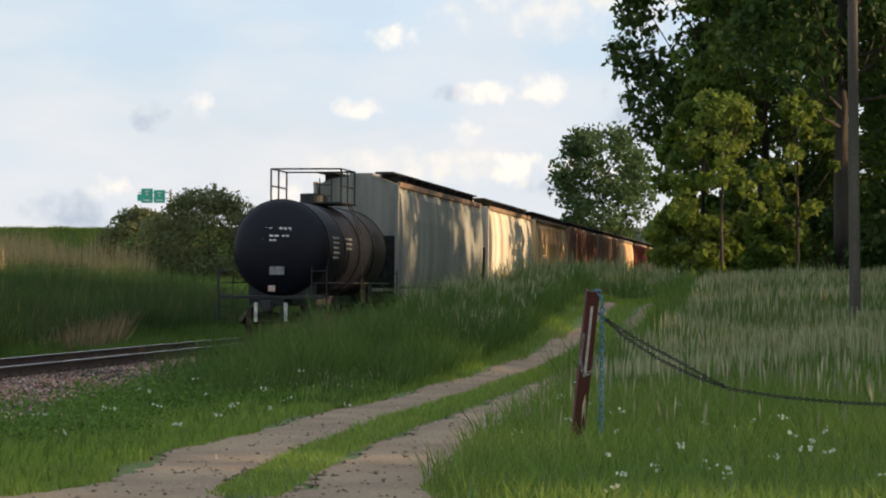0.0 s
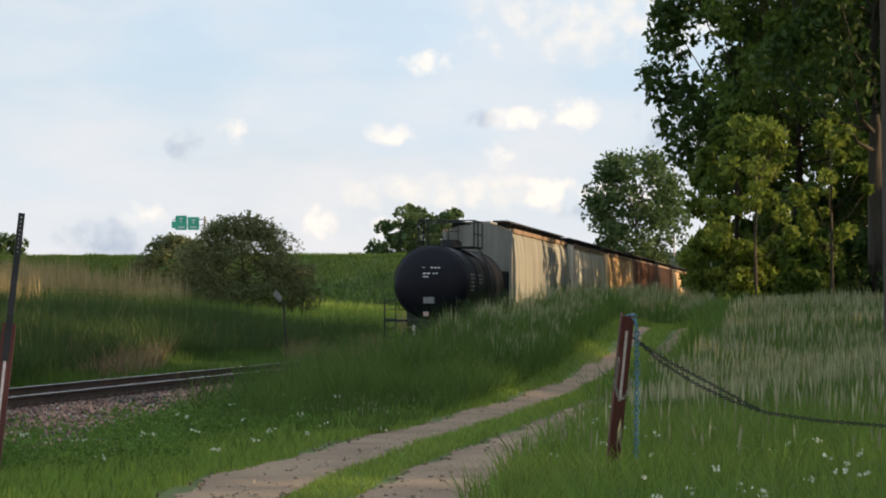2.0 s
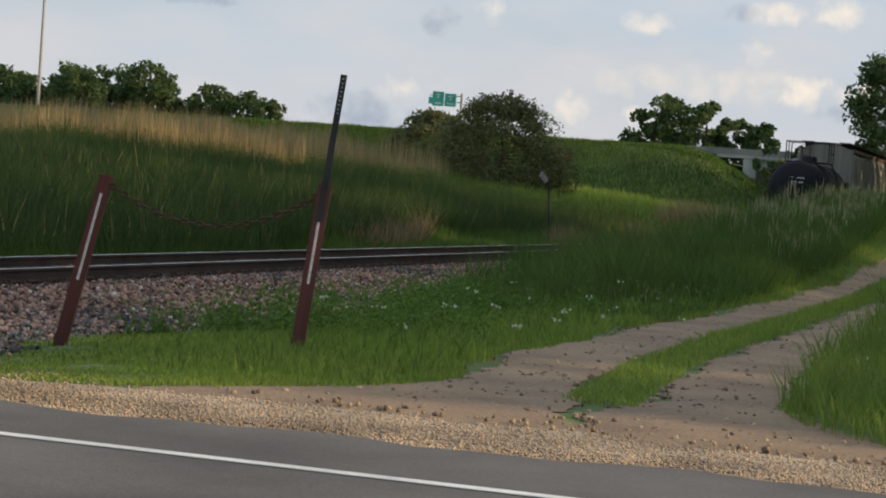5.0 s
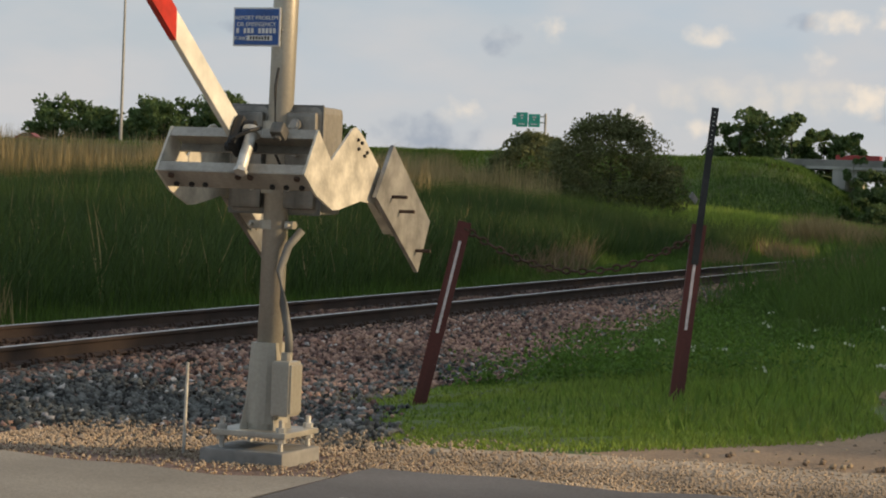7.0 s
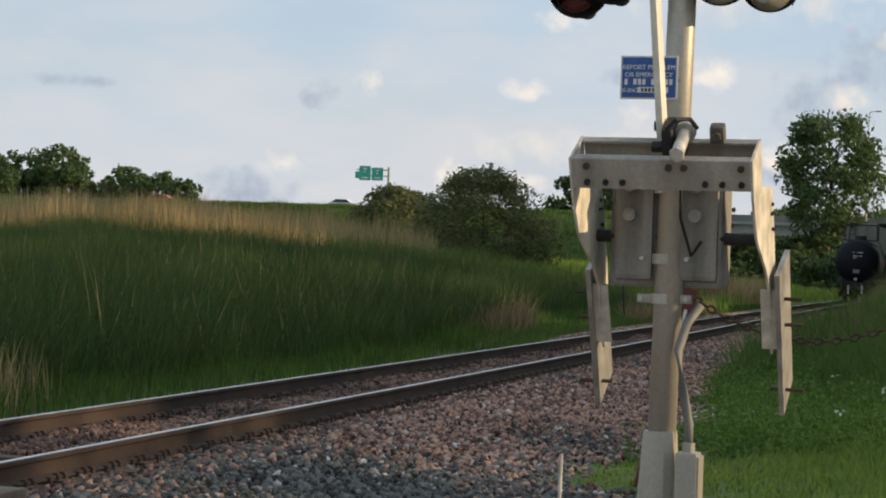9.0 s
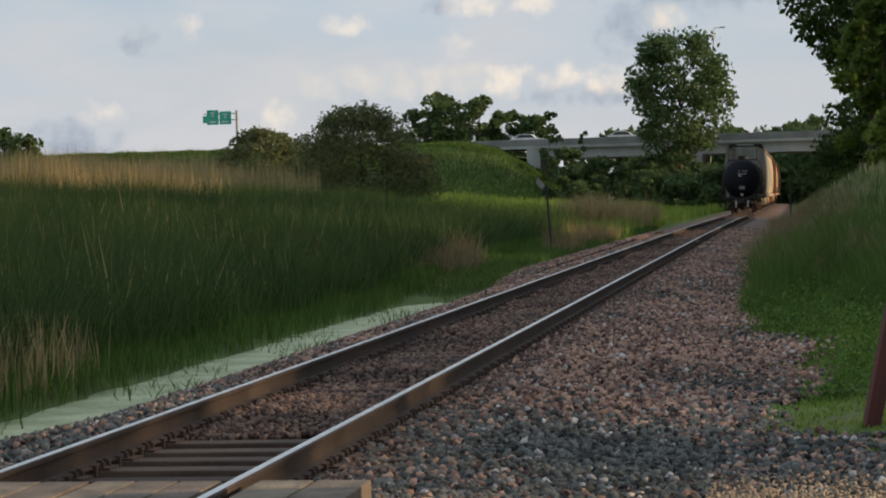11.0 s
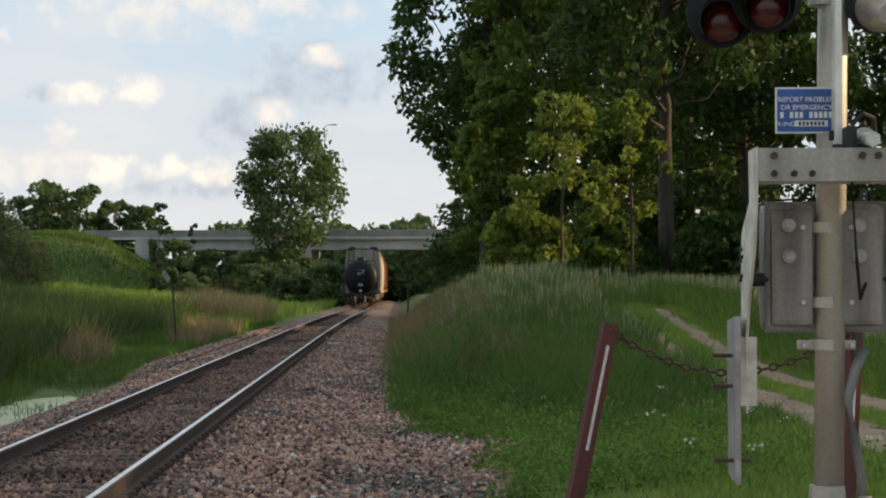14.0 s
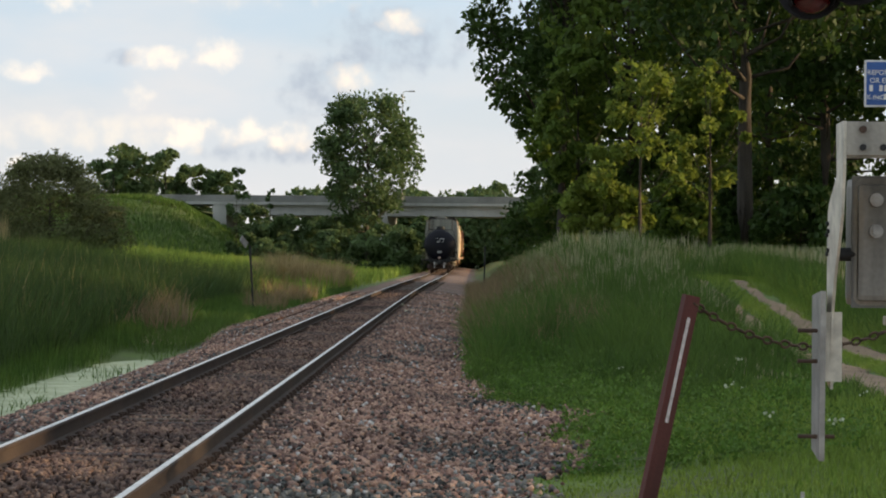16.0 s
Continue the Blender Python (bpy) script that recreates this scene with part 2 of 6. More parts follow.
MAT = {
    "asphalt": material("asphalt", (0.13, 0.12, 0.115), 0.9, scale=0.6, fine=60, bump=0.25),
    "tan_asphalt": material("tan_asphalt", (0.26, 0.225, 0.18), 0.9, scale=0.7, fine=60, bump=0.25, dark=0.8),
    "gravel": material("gravel", (0.43, 0.33, 0.235), 0.95, scale=1.3, fine=25, bump=0.8),
    "dirt": material("dirt", (0.29, 0.195, 0.122), 0.95, scale=0.8, fine=30, bump=0.5, tint=(0.2, 0.135, 0.088), vary=0.25),
    "soil": material("soil", (0.1, 0.155, 0.035), 0.95, scale=0.5, fine=14, bump=0.6, tint=(0.075, 0.09, 0.03)),
    "ballast_bed": material("ballast_bed", (0.21, 0.13, 0.1), 0.95, scale=0.5, fine=22, bump=1.0, tint=(0.13, 0.088, 0.072), vary=0.45),
    "stone": material("stone", (0.105, 0.1, 0.09), 0.85, scale=0.35, fine=30, bump=0.3, tint=(0.052, 0.06, 0.056), per="island", vary=0.9),
    "tie": material("tie", (0.085, 0.054, 0.04), 0.9, scale=2, fine=30, bump=0.6, per="object"),
    "rail_rust": material("rail_rust", (0.055, 0.034, 0.025), 0.8, scale=2.0, fine=30, bump=0.2, vary=0.09),
    "rail_top": material("rail_top", (0.62, 0.6, 0.58), 0.28, 1.0, dark=0.85, scale=4, fine=60, bump=0.03),
    "white_paint": material("white_paint", (0.74, 0.73, 0.7), 0.6, dark=0.75, scale=2, fine=30, bump=0.1, vary=0.09),
    "mast": material("mast", (0.39, 0.365, 0.31), 0.45, 0.3, dark=0.75, scale=4, fine=50, bump=0.08, streak=True, vary=0.09),
    # white frame steel, darkened to carry the shade on its lowered face
    "frame_shaded": material("frame_shaded", (0.36, 0.335, 0.29), 0.55, 0.2, dark=0.7, scale=6, fine=45, bump=0.1, streak=True, vary=0.12),
    "red_post": material("red_post", (0.12, 0.03, 0.024), 0.75, dark=0.5, scale=5, fine=50, bump=0.2, streak=True, vary=0.09),
    "steel_dark": material("steel_dark", (0.03, 0.03, 0.03), 0.6, 0.4, scale=4, fine=40, bump=0.1),
    "tank_black": material("tank_black", (0.006, 0.006, 0.011), 0.5, 0.0, dark=0.7, scale=1.2, fine=30, bump=0.05, vary=0.09, gloss=0.22),
    "concrete": material("concrete", (0.42, 0.41, 0.38), 0.9, dark=0.8, scale=0.5, fine=10, bump=0.15, streak=True, vary=0.09),
    "bark": material("bark", (0.055, 0.043, 0.032), 0.95, scale=3, fine=18, bump=0.9, streak=True),
    "water": material("water", (0.43, 0.45, 0.27), 0.6, scale=1.6, fine=12, bump=0.3, tint=(0.27, 0.31, 0.15)),
    "leaf": leafy("leaf", (0.04, 0.078, 0.018), (0.06, 0.105, 0.024)),
    # sunlight painted in: brighter, yellower leaf colour for crowns the sun should reach
    "leaf_sunlit": leafy("leaf_sunlit", (0.21, 0.26, 0.05), (0.14, 0.2, 0.04), 0.5),
    # distance haze mixed into the leaf colour: paler and greyer than leaf
    "leaf_far_haze": leafy("leaf_far_haze", (0.1, 0.15, 0.06), (0.075, 0.125, 0.045), 0.4),
    "willow": leafy("willow", (0.17, 0.175, 0.08), (0.12, 0.14, 0.055)),
    "grass": leafy("grass", (0.14, 0.23, 0.042), (0.175, 0.245, 0.052), 0.4, 0.5),
    "verge": leafy("verge", (0.2, 0.3, 0.054), (0.25, 0.33, 0.07), 0.4, 0.4),
    "grass_lush": leafy("grass_lush", (0.075, 0.145, 0.03), (0.1, 0.165, 0.035), 0.4, 0.5),
    "reed": leafy("reed", (0.05, 0.09, 0.024), (0.07, 0.112, 0.032), 0.35, 0.2),
    "straw": leafy("straw", (0.44, 0.33, 0.17), (0.3, 0.23, 0.11), 0.35, 0.3),
    "seed": leafy("seed", (0.37, 0.35, 0.21), (0.28, 0.275, 0.145), 0.35, 0.6),
    "blossom": leafy("blossom", (0.75, 0.75, 0.62), (0.6, 0.62, 0.45), 0.3, 0.5),
    "brush": leafy("brush", (0.29, 0.2, 0.115), (0.19, 0.145, 0.075), 0.25, 0.5),
    "concrete_dark": material("concrete_dark", (0.24, 0.235, 0.22), 0.9, dark=0.8, scale=0.5, fine=10, bump=0.15),
    "stone_dark": material("stone_dark", (0.19, 0.108, 0.08), 0.9, scale=0.5, fine=30, bump=0.3, tint=(0.085, 0.056, 0.046), per="island", vary=0.8),
    "stone_white": material("stone_white", (0.5, 0.46, 0.43), 0.85, scale=1, fine=30, bump=0.3, per="island", vary=0.4),
    "stone_pink": material("stone_pink", (0.31, 0.172, 0.128), 0.85, scale=0.35, fine=30, bump=0.3, tint=(0.175, 0.105, 0.082), per="island", vary=0.85),
    "housing": material("housing", (0.29, 0.272, 0.24), 0.5, 0.4, scale=5, fine=40, bump=0.12, tint=(0.1, 0.095, 0.085), streak=True, vary=0.12),
    "pole_wood": material("pole_wood", (0.085, 0.07, 0.055), 0.9, scale=3, fine=20, bump=0.3, streak=True),
    "signal_black": material("signal_black", (0.006, 0.006, 0.009), 0.75, scale=4, fine=40, bump=0.05, vary=0.1),
    "weed": leafy("weed", (0.09, 0.18, 0.03), (0.12, 0.2, 0.04), 0.35, 0.6),
    # leaf colour raised part of the way towards sunlit
    "leaf_part_lit": leafy("leaf_part_lit", (0.09, 0.15, 0.028), (0.14, 0.2, 0.038), 0.45),
    "pebble": material("pebble", (0.28, 0.21, 0.145), 0.9, scale=1, fine=30, bump=0.2, per="island", vary=0.6),
    "rust_edge": material("rust_edge", (0.3, 0.2, 0.13), 0.8, scale=1.5, fine=14, bump=0.08, streak=True, tint=(0.16, 0.09, 0.055)),
    "pink_plate": material("pink_plate", (0.5, 0.36, 0.3), 0.7, scale=9, fine=40, bump=0.05, vary=0.1),
    "worn_paint": material("worn_paint", (0.7, 0.69, 0.66), 0.7, scale=9, fine=30, bump=0.2, tint=(0.2, 0.19, 0.18)),
    "plank": material("plank", (0.22, 0.17, 0.125), 0.9, dark=0.55, scale=4, fine=40, bump=0.6, per="object"),
    "steel_rust": material("steel_rust", (0.09, 0.055, 0.04), 0.8, 0.2, scale=5, fine=40, bump=0.2),
    "rust_red": material("rust_red", (0.22, 0.07, 0.04), 0.8, scale=5, fine=40, bump=0.2),
    "pale_metal": material("pale_metal", (0.55, 0.54, 0.5), 0.5, 0.5, scale=8, fine=60, bump=0.05, vary=0.09),
    "grey_plate": material("grey_plate", (0.22, 0.22, 0.22), 0.7, scale=8, fine=40, bump=0.05, vary=0.09),
    "galvanised": material("galvanised", (0.36, 0.35, 0.33), 0.5, 0.55, dark=0.6, scale=6, fine=40, bump=0.12, vary=0.09),
    "conduit": material("conduit", (0.16, 0.16, 0.15), 0.6, scale=6, fine=60, bump=0.1, vary=0.09),
    "white_weathered": material("white_weathered", (0.6, 0.56, 0.47), 0.55, dark=0.62, scale=7, fine=40, bump=0.15, vary=0.09),
    "sign_blue": material("sign_blue", (0.02, 0.09, 0.3), 0.4, dark=0.85, scale=6, fine=40, bump=0.02, vary=0.09),
    "red_lens": material("red_lens", (0.065, 0.006, 0.006), 0.2, dark=0.8, scale=20, fine=60, bump=0.05),
    "arm_white": material("arm_white", (0.72, 0.7, 0.62), 0.5, dark=0.8, scale=5, fine=40, bump=0.05, vary=0.09),
    "arm_red": material("arm_red", (0.5, 0.03, 0.02), 0.45, dark=0.8, scale=8, fine=40, bump=0.05, vary=0.09),
    "strip": material("strip", (0.7, 0.6, 0.57), 0.5, dark=0.7, scale=20, fine=60, bump=0.05, vary=0.09),
    "chain_rust": material("chain_rust", (0.1, 0.055, 0.035), 0.75, 0.3, scale=20, fine=60, bump=0.1),
    "blue_rope": material("blue_rope", (0.08, 0.2, 0.26), 0.7, scale=20, fine=60, bump=0.1),
    "hopper_grey": material("hopper_grey", (0.27, 0.26, 0.225), 0.75, dark=0.62, scale=1.6, fine=14, bump=0.06, streak=True, vary=0.09),
    "hopper_white": material("hopper_white", (0.7, 0.65, 0.55), 0.75, scale=1.4, fine=14, bump=0.06, streak=True, tint=(0.34, 0.26, 0.18), vary=0.09),
    "hopper_cream": material("hopper_cream", (0.72, 0.5, 0.26), 0.75, scale=1.6, fine=14, bump=0.06, streak=True, tint=(0.32, 0.12, 0.04), vary=0.09),
    "hopper_rust": material("hopper_rust", (0.24, 0.1, 0.06), 0.8, scale=1.5, fine=14, bump=0.08, streak=True, tint=(0.13, 0.06, 0.045)),
    "hopper_brown": material("hopper_brown", (0.2, 0.11, 0.075), 0.8, scale=1.5, fine=14, bump=0.08, streak=True, tint=(0.12, 0.08, 0.065)),
    "hopper_red": material("hopper_red", (0.26, 0.05, 0.04), 0.75, scale=1.5, fine=14, bump=0.08, streak=True),
    "sign_green": material("sign_green", (0.03, 0.42, 0.3), 0.5, dark=0.85, scale=1, fine=10, bump=0.02, vary=0.09),
    "car_paint": material("car_paint", (0.6, 0.6, 0.6), 0.3, dark=0.9, scale=1, fine=20, bump=0.0, vary=0.09),
    "car_red": material("car_red", (0.3, 0.03, 0.03), 0.3, dark=0.9, scale=1, fine=20, bump=0.0, vary=0.09),
    "car_dark": material("car_dark", (0.03, 0.035, 0.04), 0.25, dark=0.9, scale=1, fine=20, bump=0.0, vary=0.09),
}

# ---- mesh helpers ----


def part(name, bm, mat, parent=None, label="", smooth=False):
    """Link a bmesh as one mesh object, under parent if given."""
    me = bpy.data.meshes.new(name)
    bm.to_mesh(me)
    bm.free()
    for p in me.polygons:
        p.use_smooth = smooth
    me.materials.append(mat)
    ob = new(name, me)
    if parent:
        ob.parent = parent
    if label:
        tagged(ob, label)
    return ob


def arrays(name, verts, faces, mat, parent=None, smooth=False):
    me = bpy.data.meshes.new(name)
    me.from_pydata(verts, [], faces)
    me.materials.append(mat)
    if smooth:
        for p in me.polygons:
            p.use_smooth = True
    ob = new(name, me)
    if parent:
        ob.parent = parent
    return ob


def quads(name, v, mat, parent=None, per=4):
    """Mesh from an array (n, per, 3) of separate polygons, built without a loop."""
    v = np.ascontiguousarray(v, dtype=np.float32)
    n = len(v)
    me = bpy.data.meshes.new(name)
    me.vertices.add(n * per)
    me.vertices.foreach_set("co", v.ravel())
    me.loops.add(n * per)
    me.loops.foreach_set("vertex_index", np.arange(n * per, dtype=np.int32))
    me.polygons.add(n)
    me.polygons.foreach_set("loop_start", np.arange(0, n * per, per, dtype=np.int32))
    me.update(calc_edges=True)
    me.materials.append(mat)
    ob = new(name, me)
    if parent:
        ob.parent = parent
    return ob


def thing(name, m, label, category, group="", kind=""):
    ob = new(name)
    ob.empty_display_size = 0.2
    ob.matrix_basis = m
    return tagged(ob, label, category, group, kind)


def box(bm, x0, x1, y0, y1, z0, z1, m=None, bevel=0.0):
    r = bmesh.ops.create_cube(bm, size=1)
    bmesh.ops.transform(bm, matrix=Matrix.Translation(((x0 + x1) / 2, (y0 + y1) / 2, (z0 + z1) / 2)) @ Matrix.Diagonal((x1 - x0, y1 - y0, z1 - z0, 1)), verts=r["verts"])
    vs = r["verts"]
    if bevel:
        es = list({e for v in vs for e in v.link_edges})
        vs = bmesh.ops.bevel(bm, geom=es, offset=bevel, segments=2, affect="EDGES", profile=0.7)["verts"]
    if m is not None:
        bmesh.ops.transform(bm, matrix=m, verts=list(vs))
    return bm


def rod(bm, a, b, r0, r1=None, seg=12, caps=True):
    """A round bar from a to b."""
    a, b = Vector(a), Vector(b)
    d = b - a
    turn = d.to_track_quat("Z", "Y").to_matrix().to_4x4()
    bmesh.ops.create_cone(bm, cap_ends=caps, segments=seg, radius1=r0, radius2=r0 if r1 is None else r1, depth=d.length, matrix=Matrix.Translation((a + b) / 2) @ turn)
    return bm


def tube(bm, pts, r, seg=8):
    """A bent bar through points."""
    rings = []
    pts = [Vector(p) for p in pts]
    rs = r if isinstance(r, (list, tuple)) else [r] * len(pts)
    for i, p in enumerate(pts):
        d = (pts[min(i + 1, len(pts) - 1)] - pts[max(i - 1, 0)]).normalized()
        q = d.to_track_quat("Z", "Y").to_matrix()
        rings.append([bm.verts.new(p + q @ Vector((math.cos(a) * rs[i], math.sin(a) * rs[i], 0))) for a in [2 * math.pi * k / seg for k in range(seg)]])
    for a, b in zip(rings, rings[1:]):
        for k in range(seg):
            bm.faces.new((a[k], a[(k + 1) % seg], b[(k + 1) % seg], b[k]))
    bm.faces.new(rings[0][::-1])
    bm.faces.new(rings[-1])
    return bm


def prism(bm, outline, z0, z1, m=None):
    """A flat plate: the outline (x, y) drawn out from z0 to z1."""
    lo = [bm.verts.new((x, y, z0)) for x, y in outline]
    hi = [bm.verts.new((x, y, z1)) for x, y in outline]
    bm.faces.new(lo[::-1])
    bm.faces.new(hi)
    k = len(outline)
    for i in range(k):
        bm.faces.new((lo[i], lo[(i + 1) % k], hi[(i + 1) % k], hi[i]))
    if m is not None:
        bmesh.ops.transform(bm, matrix=m, verts=lo + hi)
    return bm


# ---- the plan: track line and ground ----


def track_x(y):
    """Centre line of the track."""
    y = np.asarray(y, float)
    s = np.clip(y, -60, 150) / 10
    return TRK[0] + TRK[1] * s + TRK[2] * s**2 + TRK[3] * s**3 - 0.047 * np.maximum(y - 150, 0)


def smooth(a, b, v):
    s = np.clip((np.asarray(v, float) - a) / (b - a), 0, 1)
    return s * s * (3 - 2 * s)


TRK = (-3.294, -0.50173, -0.0048927, 0.00043921)
ROAD_Z = -0.16


def ballast_edge(y):
    """How far right of the track line the stones reach."""
    return np.interp(y, [9, 11, 13, 15.5, 18, 24, 28, 35, 60, 90], [6.5, 5.2, 4.2, 3.6, 3.8, 4.3, 3.3, 2.95, 3.0, 3.2]) + 0.22 * np.sin(np.asarray(y) * 1.1) + 0.12 * np.sin(np.asarray(y) * 2.9)


def ground_z(x, y):
    """Height of the ground sheet."""
    x, y = np.asarray(x, float), np.asarray(y, float)
    u = x - track_x(y)
    deep = 0.25 + 0.75 * (1 - smooth(43, 54, y)) * (0.55 + 0.45 * smooth(13.5, 17, y))
    left = np.interp(-u, [1.7, 2.8, 3.4, 4.2, 4.9, 6.5, 8.5, 14], [-0.24, -0.55, -0.82, -0.96, -0.82, -0.58, -0.3, 0.0])
    left = np.where(-u > 2.2, left * deep + (-0.24) * (1 - deep) * (1 - smooth(5, 12, -u)), left)
    left = left + 0.8 * smooth(35, 80, y) * (1 - smooth(150, 220, y)) * smooth(8, 18, -u)
    left = left + 1.25 * smooth(58, 98, y) * (1 - smooth(150, 220, y)) * smooth(15, 32, -u)
    rise = np.interp(y, [14, 24, 38, 44, 50, 56, 75, 92, 115], [0, -0.06, 0.02, 0.22, 0.66, 1.1, 1.3, 0.85, 0.55])
    right = np.interp(u, [1.7, 2.6, 3.6, 5.5, 8.0, 12.0], [-0.24, -0.36, -0.42, -0.25, -0.18, -0.18]) + rise * smooth(3.0, 7.5, u) + 0.45 * smooth(28, 50, y) * smooth(3.5, 5.5, u) * (1 - smooth(7.0, 9.5, u))
    z = np.where(u < 0, left, right)
    z = np.where(np.abs(u) < 1.7, -0.24, z)
    # the highway bank
    bank = 8.2 * np.clip((y - 246) / 20, 0, 1) * np.clip((312 - y) / 20, 0, 1)
    bank *= 1 - smooth(-54, -34, x) * (1 - smooth(14, 24, x))
    z = z + bank
    # the road and its shoulder
    k = smooth(8.6, 10.6, y - 0.1 * (x - 2))
    return np.where(y < 14, (ROAD_Z - 0.06) * (1 - k) + z * k, z)

# ---- ground, road, track ----


def spaced(a, b, step_at):
    out, v = [a], a
    while v < b:
        v += step_at(v)
        out.append(min(v, b))
    return np.array(out)


def make_ground():
    ys = np.concatenate([[-4000, -1500, -600, -250, -120, -60], spaced(-30, 120, lambda v: 0.45 if v < 60 else 0.9), spaced(121.5, 340, lambda v: 2.5), [380, 450, 600, 900, 1500, 2500, 4500]])
    us = np.concatenate([[-4500, -2500, -1200, -600, -350], spaced(-200, -24, lambda v: 8), spaced(-16, -8.5, lambda v: 0.9), spaced(-8, 14, lambda v: 0.35), spaced(15, 40, lambda v: 1.5), [50, 70, 100, 160, 300, 600, 1200, 2500, 4500]])
    U, Y = np.meshgrid(us, ys)
    X = U + np.where(np.abs(U) < 600, track_x(Y), 0)
    Z = ground_z(X, Y)
    rng = np.random.default_rng(2)
    near = (np.abs(U) < 45) & (np.abs(U) > 1.9) & (Y > 10.8) & (Y < 240) & (np.abs(X - lane_x(Y)) > 2.4)
    Z = Z + np.where(near, rng.normal(0, 0.012, Z.shape), 0)
    k = len(us)
    verts = np.stack([X, Y, Z], -1).reshape(-1, 3).tolist()
    faces = [(j * k + i, j * k + i + 1, (j + 1) * k + i + 1, (j + 1) * k + i) for j in range(len(ys) - 1) for i in range(k - 1)]
    ob = arrays("ground", verts, faces, MAT["soil"], smooth=True)
    tagged(ob, "grassy ground of verges, ditch and highway bank", "ground", kind="structure")
    me = ob.data
    me.materials.append(MAT["ballast_bed"])
    me.materials.append(MAT["dirt"])
    me.materials.append(MAT["gravel"])
    for p in me.polygons:
        c = p.center
        u = c.x - float(track_x(c.y))
        if c.y > 8 and -2.9 < u < float(ballast_edge(c.y)):
            p.material_index = 1
        elif 49 < c.y < 59 + 2 * math.sin(c.x * 1.3) and -5.2 + 0.5 * math.sin(c.y * 0.8) < u < 0:
            p.material_index = 2
        elif c.y < apron(c.x) and c.y > -30 and abs(u) < 40:
            p.material_index = 3


def lane_x(y):
    """Centre of the dirt lane."""
    return np.interp(y, [9, 12, 17, 22, 30, 38, 46, 56, 70, 100, 140], [6.7, 6.15, 5.45, 5.05, 4.7, 4.35, 4.05, 3.5, 2.7, 0.9, -1.6])


def make_ruts():
    """The two wheel tracks of the lane, worn bare, with ragged edges."""
    rng = np.random.default_rng(8)
    for side, inner in ((-1, 0.3), (1, 0.34)):
        ys = spaced(9.9, 60, lambda v: 0.16 if v < 45 else 0.4)
        rows = []
        for y in ys:
            c = float(lane_x(y))
            fade = 1 - float(smooth(48, 60, y))
            outer = float(np.interp(y, [14, 24, 30, 40, 50], [1.42, 1.4, 1.2, 1.02, 0.8]))
            mouth = max(0.0, 1 - (y - 10.2) / 3.2)
            a = inner * (1 - mouth) - 0.1 * mouth + 0.07 * math.sin(y * 1.9 + side) + rng.normal(0, 0.06)
            b = outer + 2.4 * mouth * mouth + 0.12 * math.sin(y * 0.9 + 2 * side) + rng.normal(0, 0.045)
            mid = (a + b) / 2
            half = max(0.12, (b - a) / 2 * (0.55 + 0.45 * fade))
            row = []
            for k, f in enumerate((-1.0, -0.6, -0.2, 0.2, 0.6, 1.0)):
                x = c + side * (mid + half * f)
                dip = 0.012 - 0.02 * (1 - f * f) if abs(f) < 1 else -0.02
                row.append((x, float(y), float(ground_z(x, y)) + 0.03 + dip - 0.06 * max(0.0, 1 - (y - 9.9) / 0.9) + rng.normal(0, 0.0006)))
            rows.append(row)
        verts = [v for r in rows for v in r]
        faces = [(j * 6 + i, j * 6 + i + 1, (j + 1) * 6 + i + 1, (j + 1) * 6 + i)[:: 1 if side > 0 else -1] for j in range(len(rows) - 1) for i in range(5)]
        ob = arrays("wheel_track", verts, faces, MAT["dirt"], smooth=True)
        tagged(ob, "bare brown dirt wheel track of the lane", "dirt lane", kind="structure")


def apron(x):
    """Far edge of the gravel shoulder along the road."""
    return 10.6 + 0.12 * (x - 2.5) + 0.18 * math.sin(x * 1.9) + 0.1 * math.sin(x * 4.3)


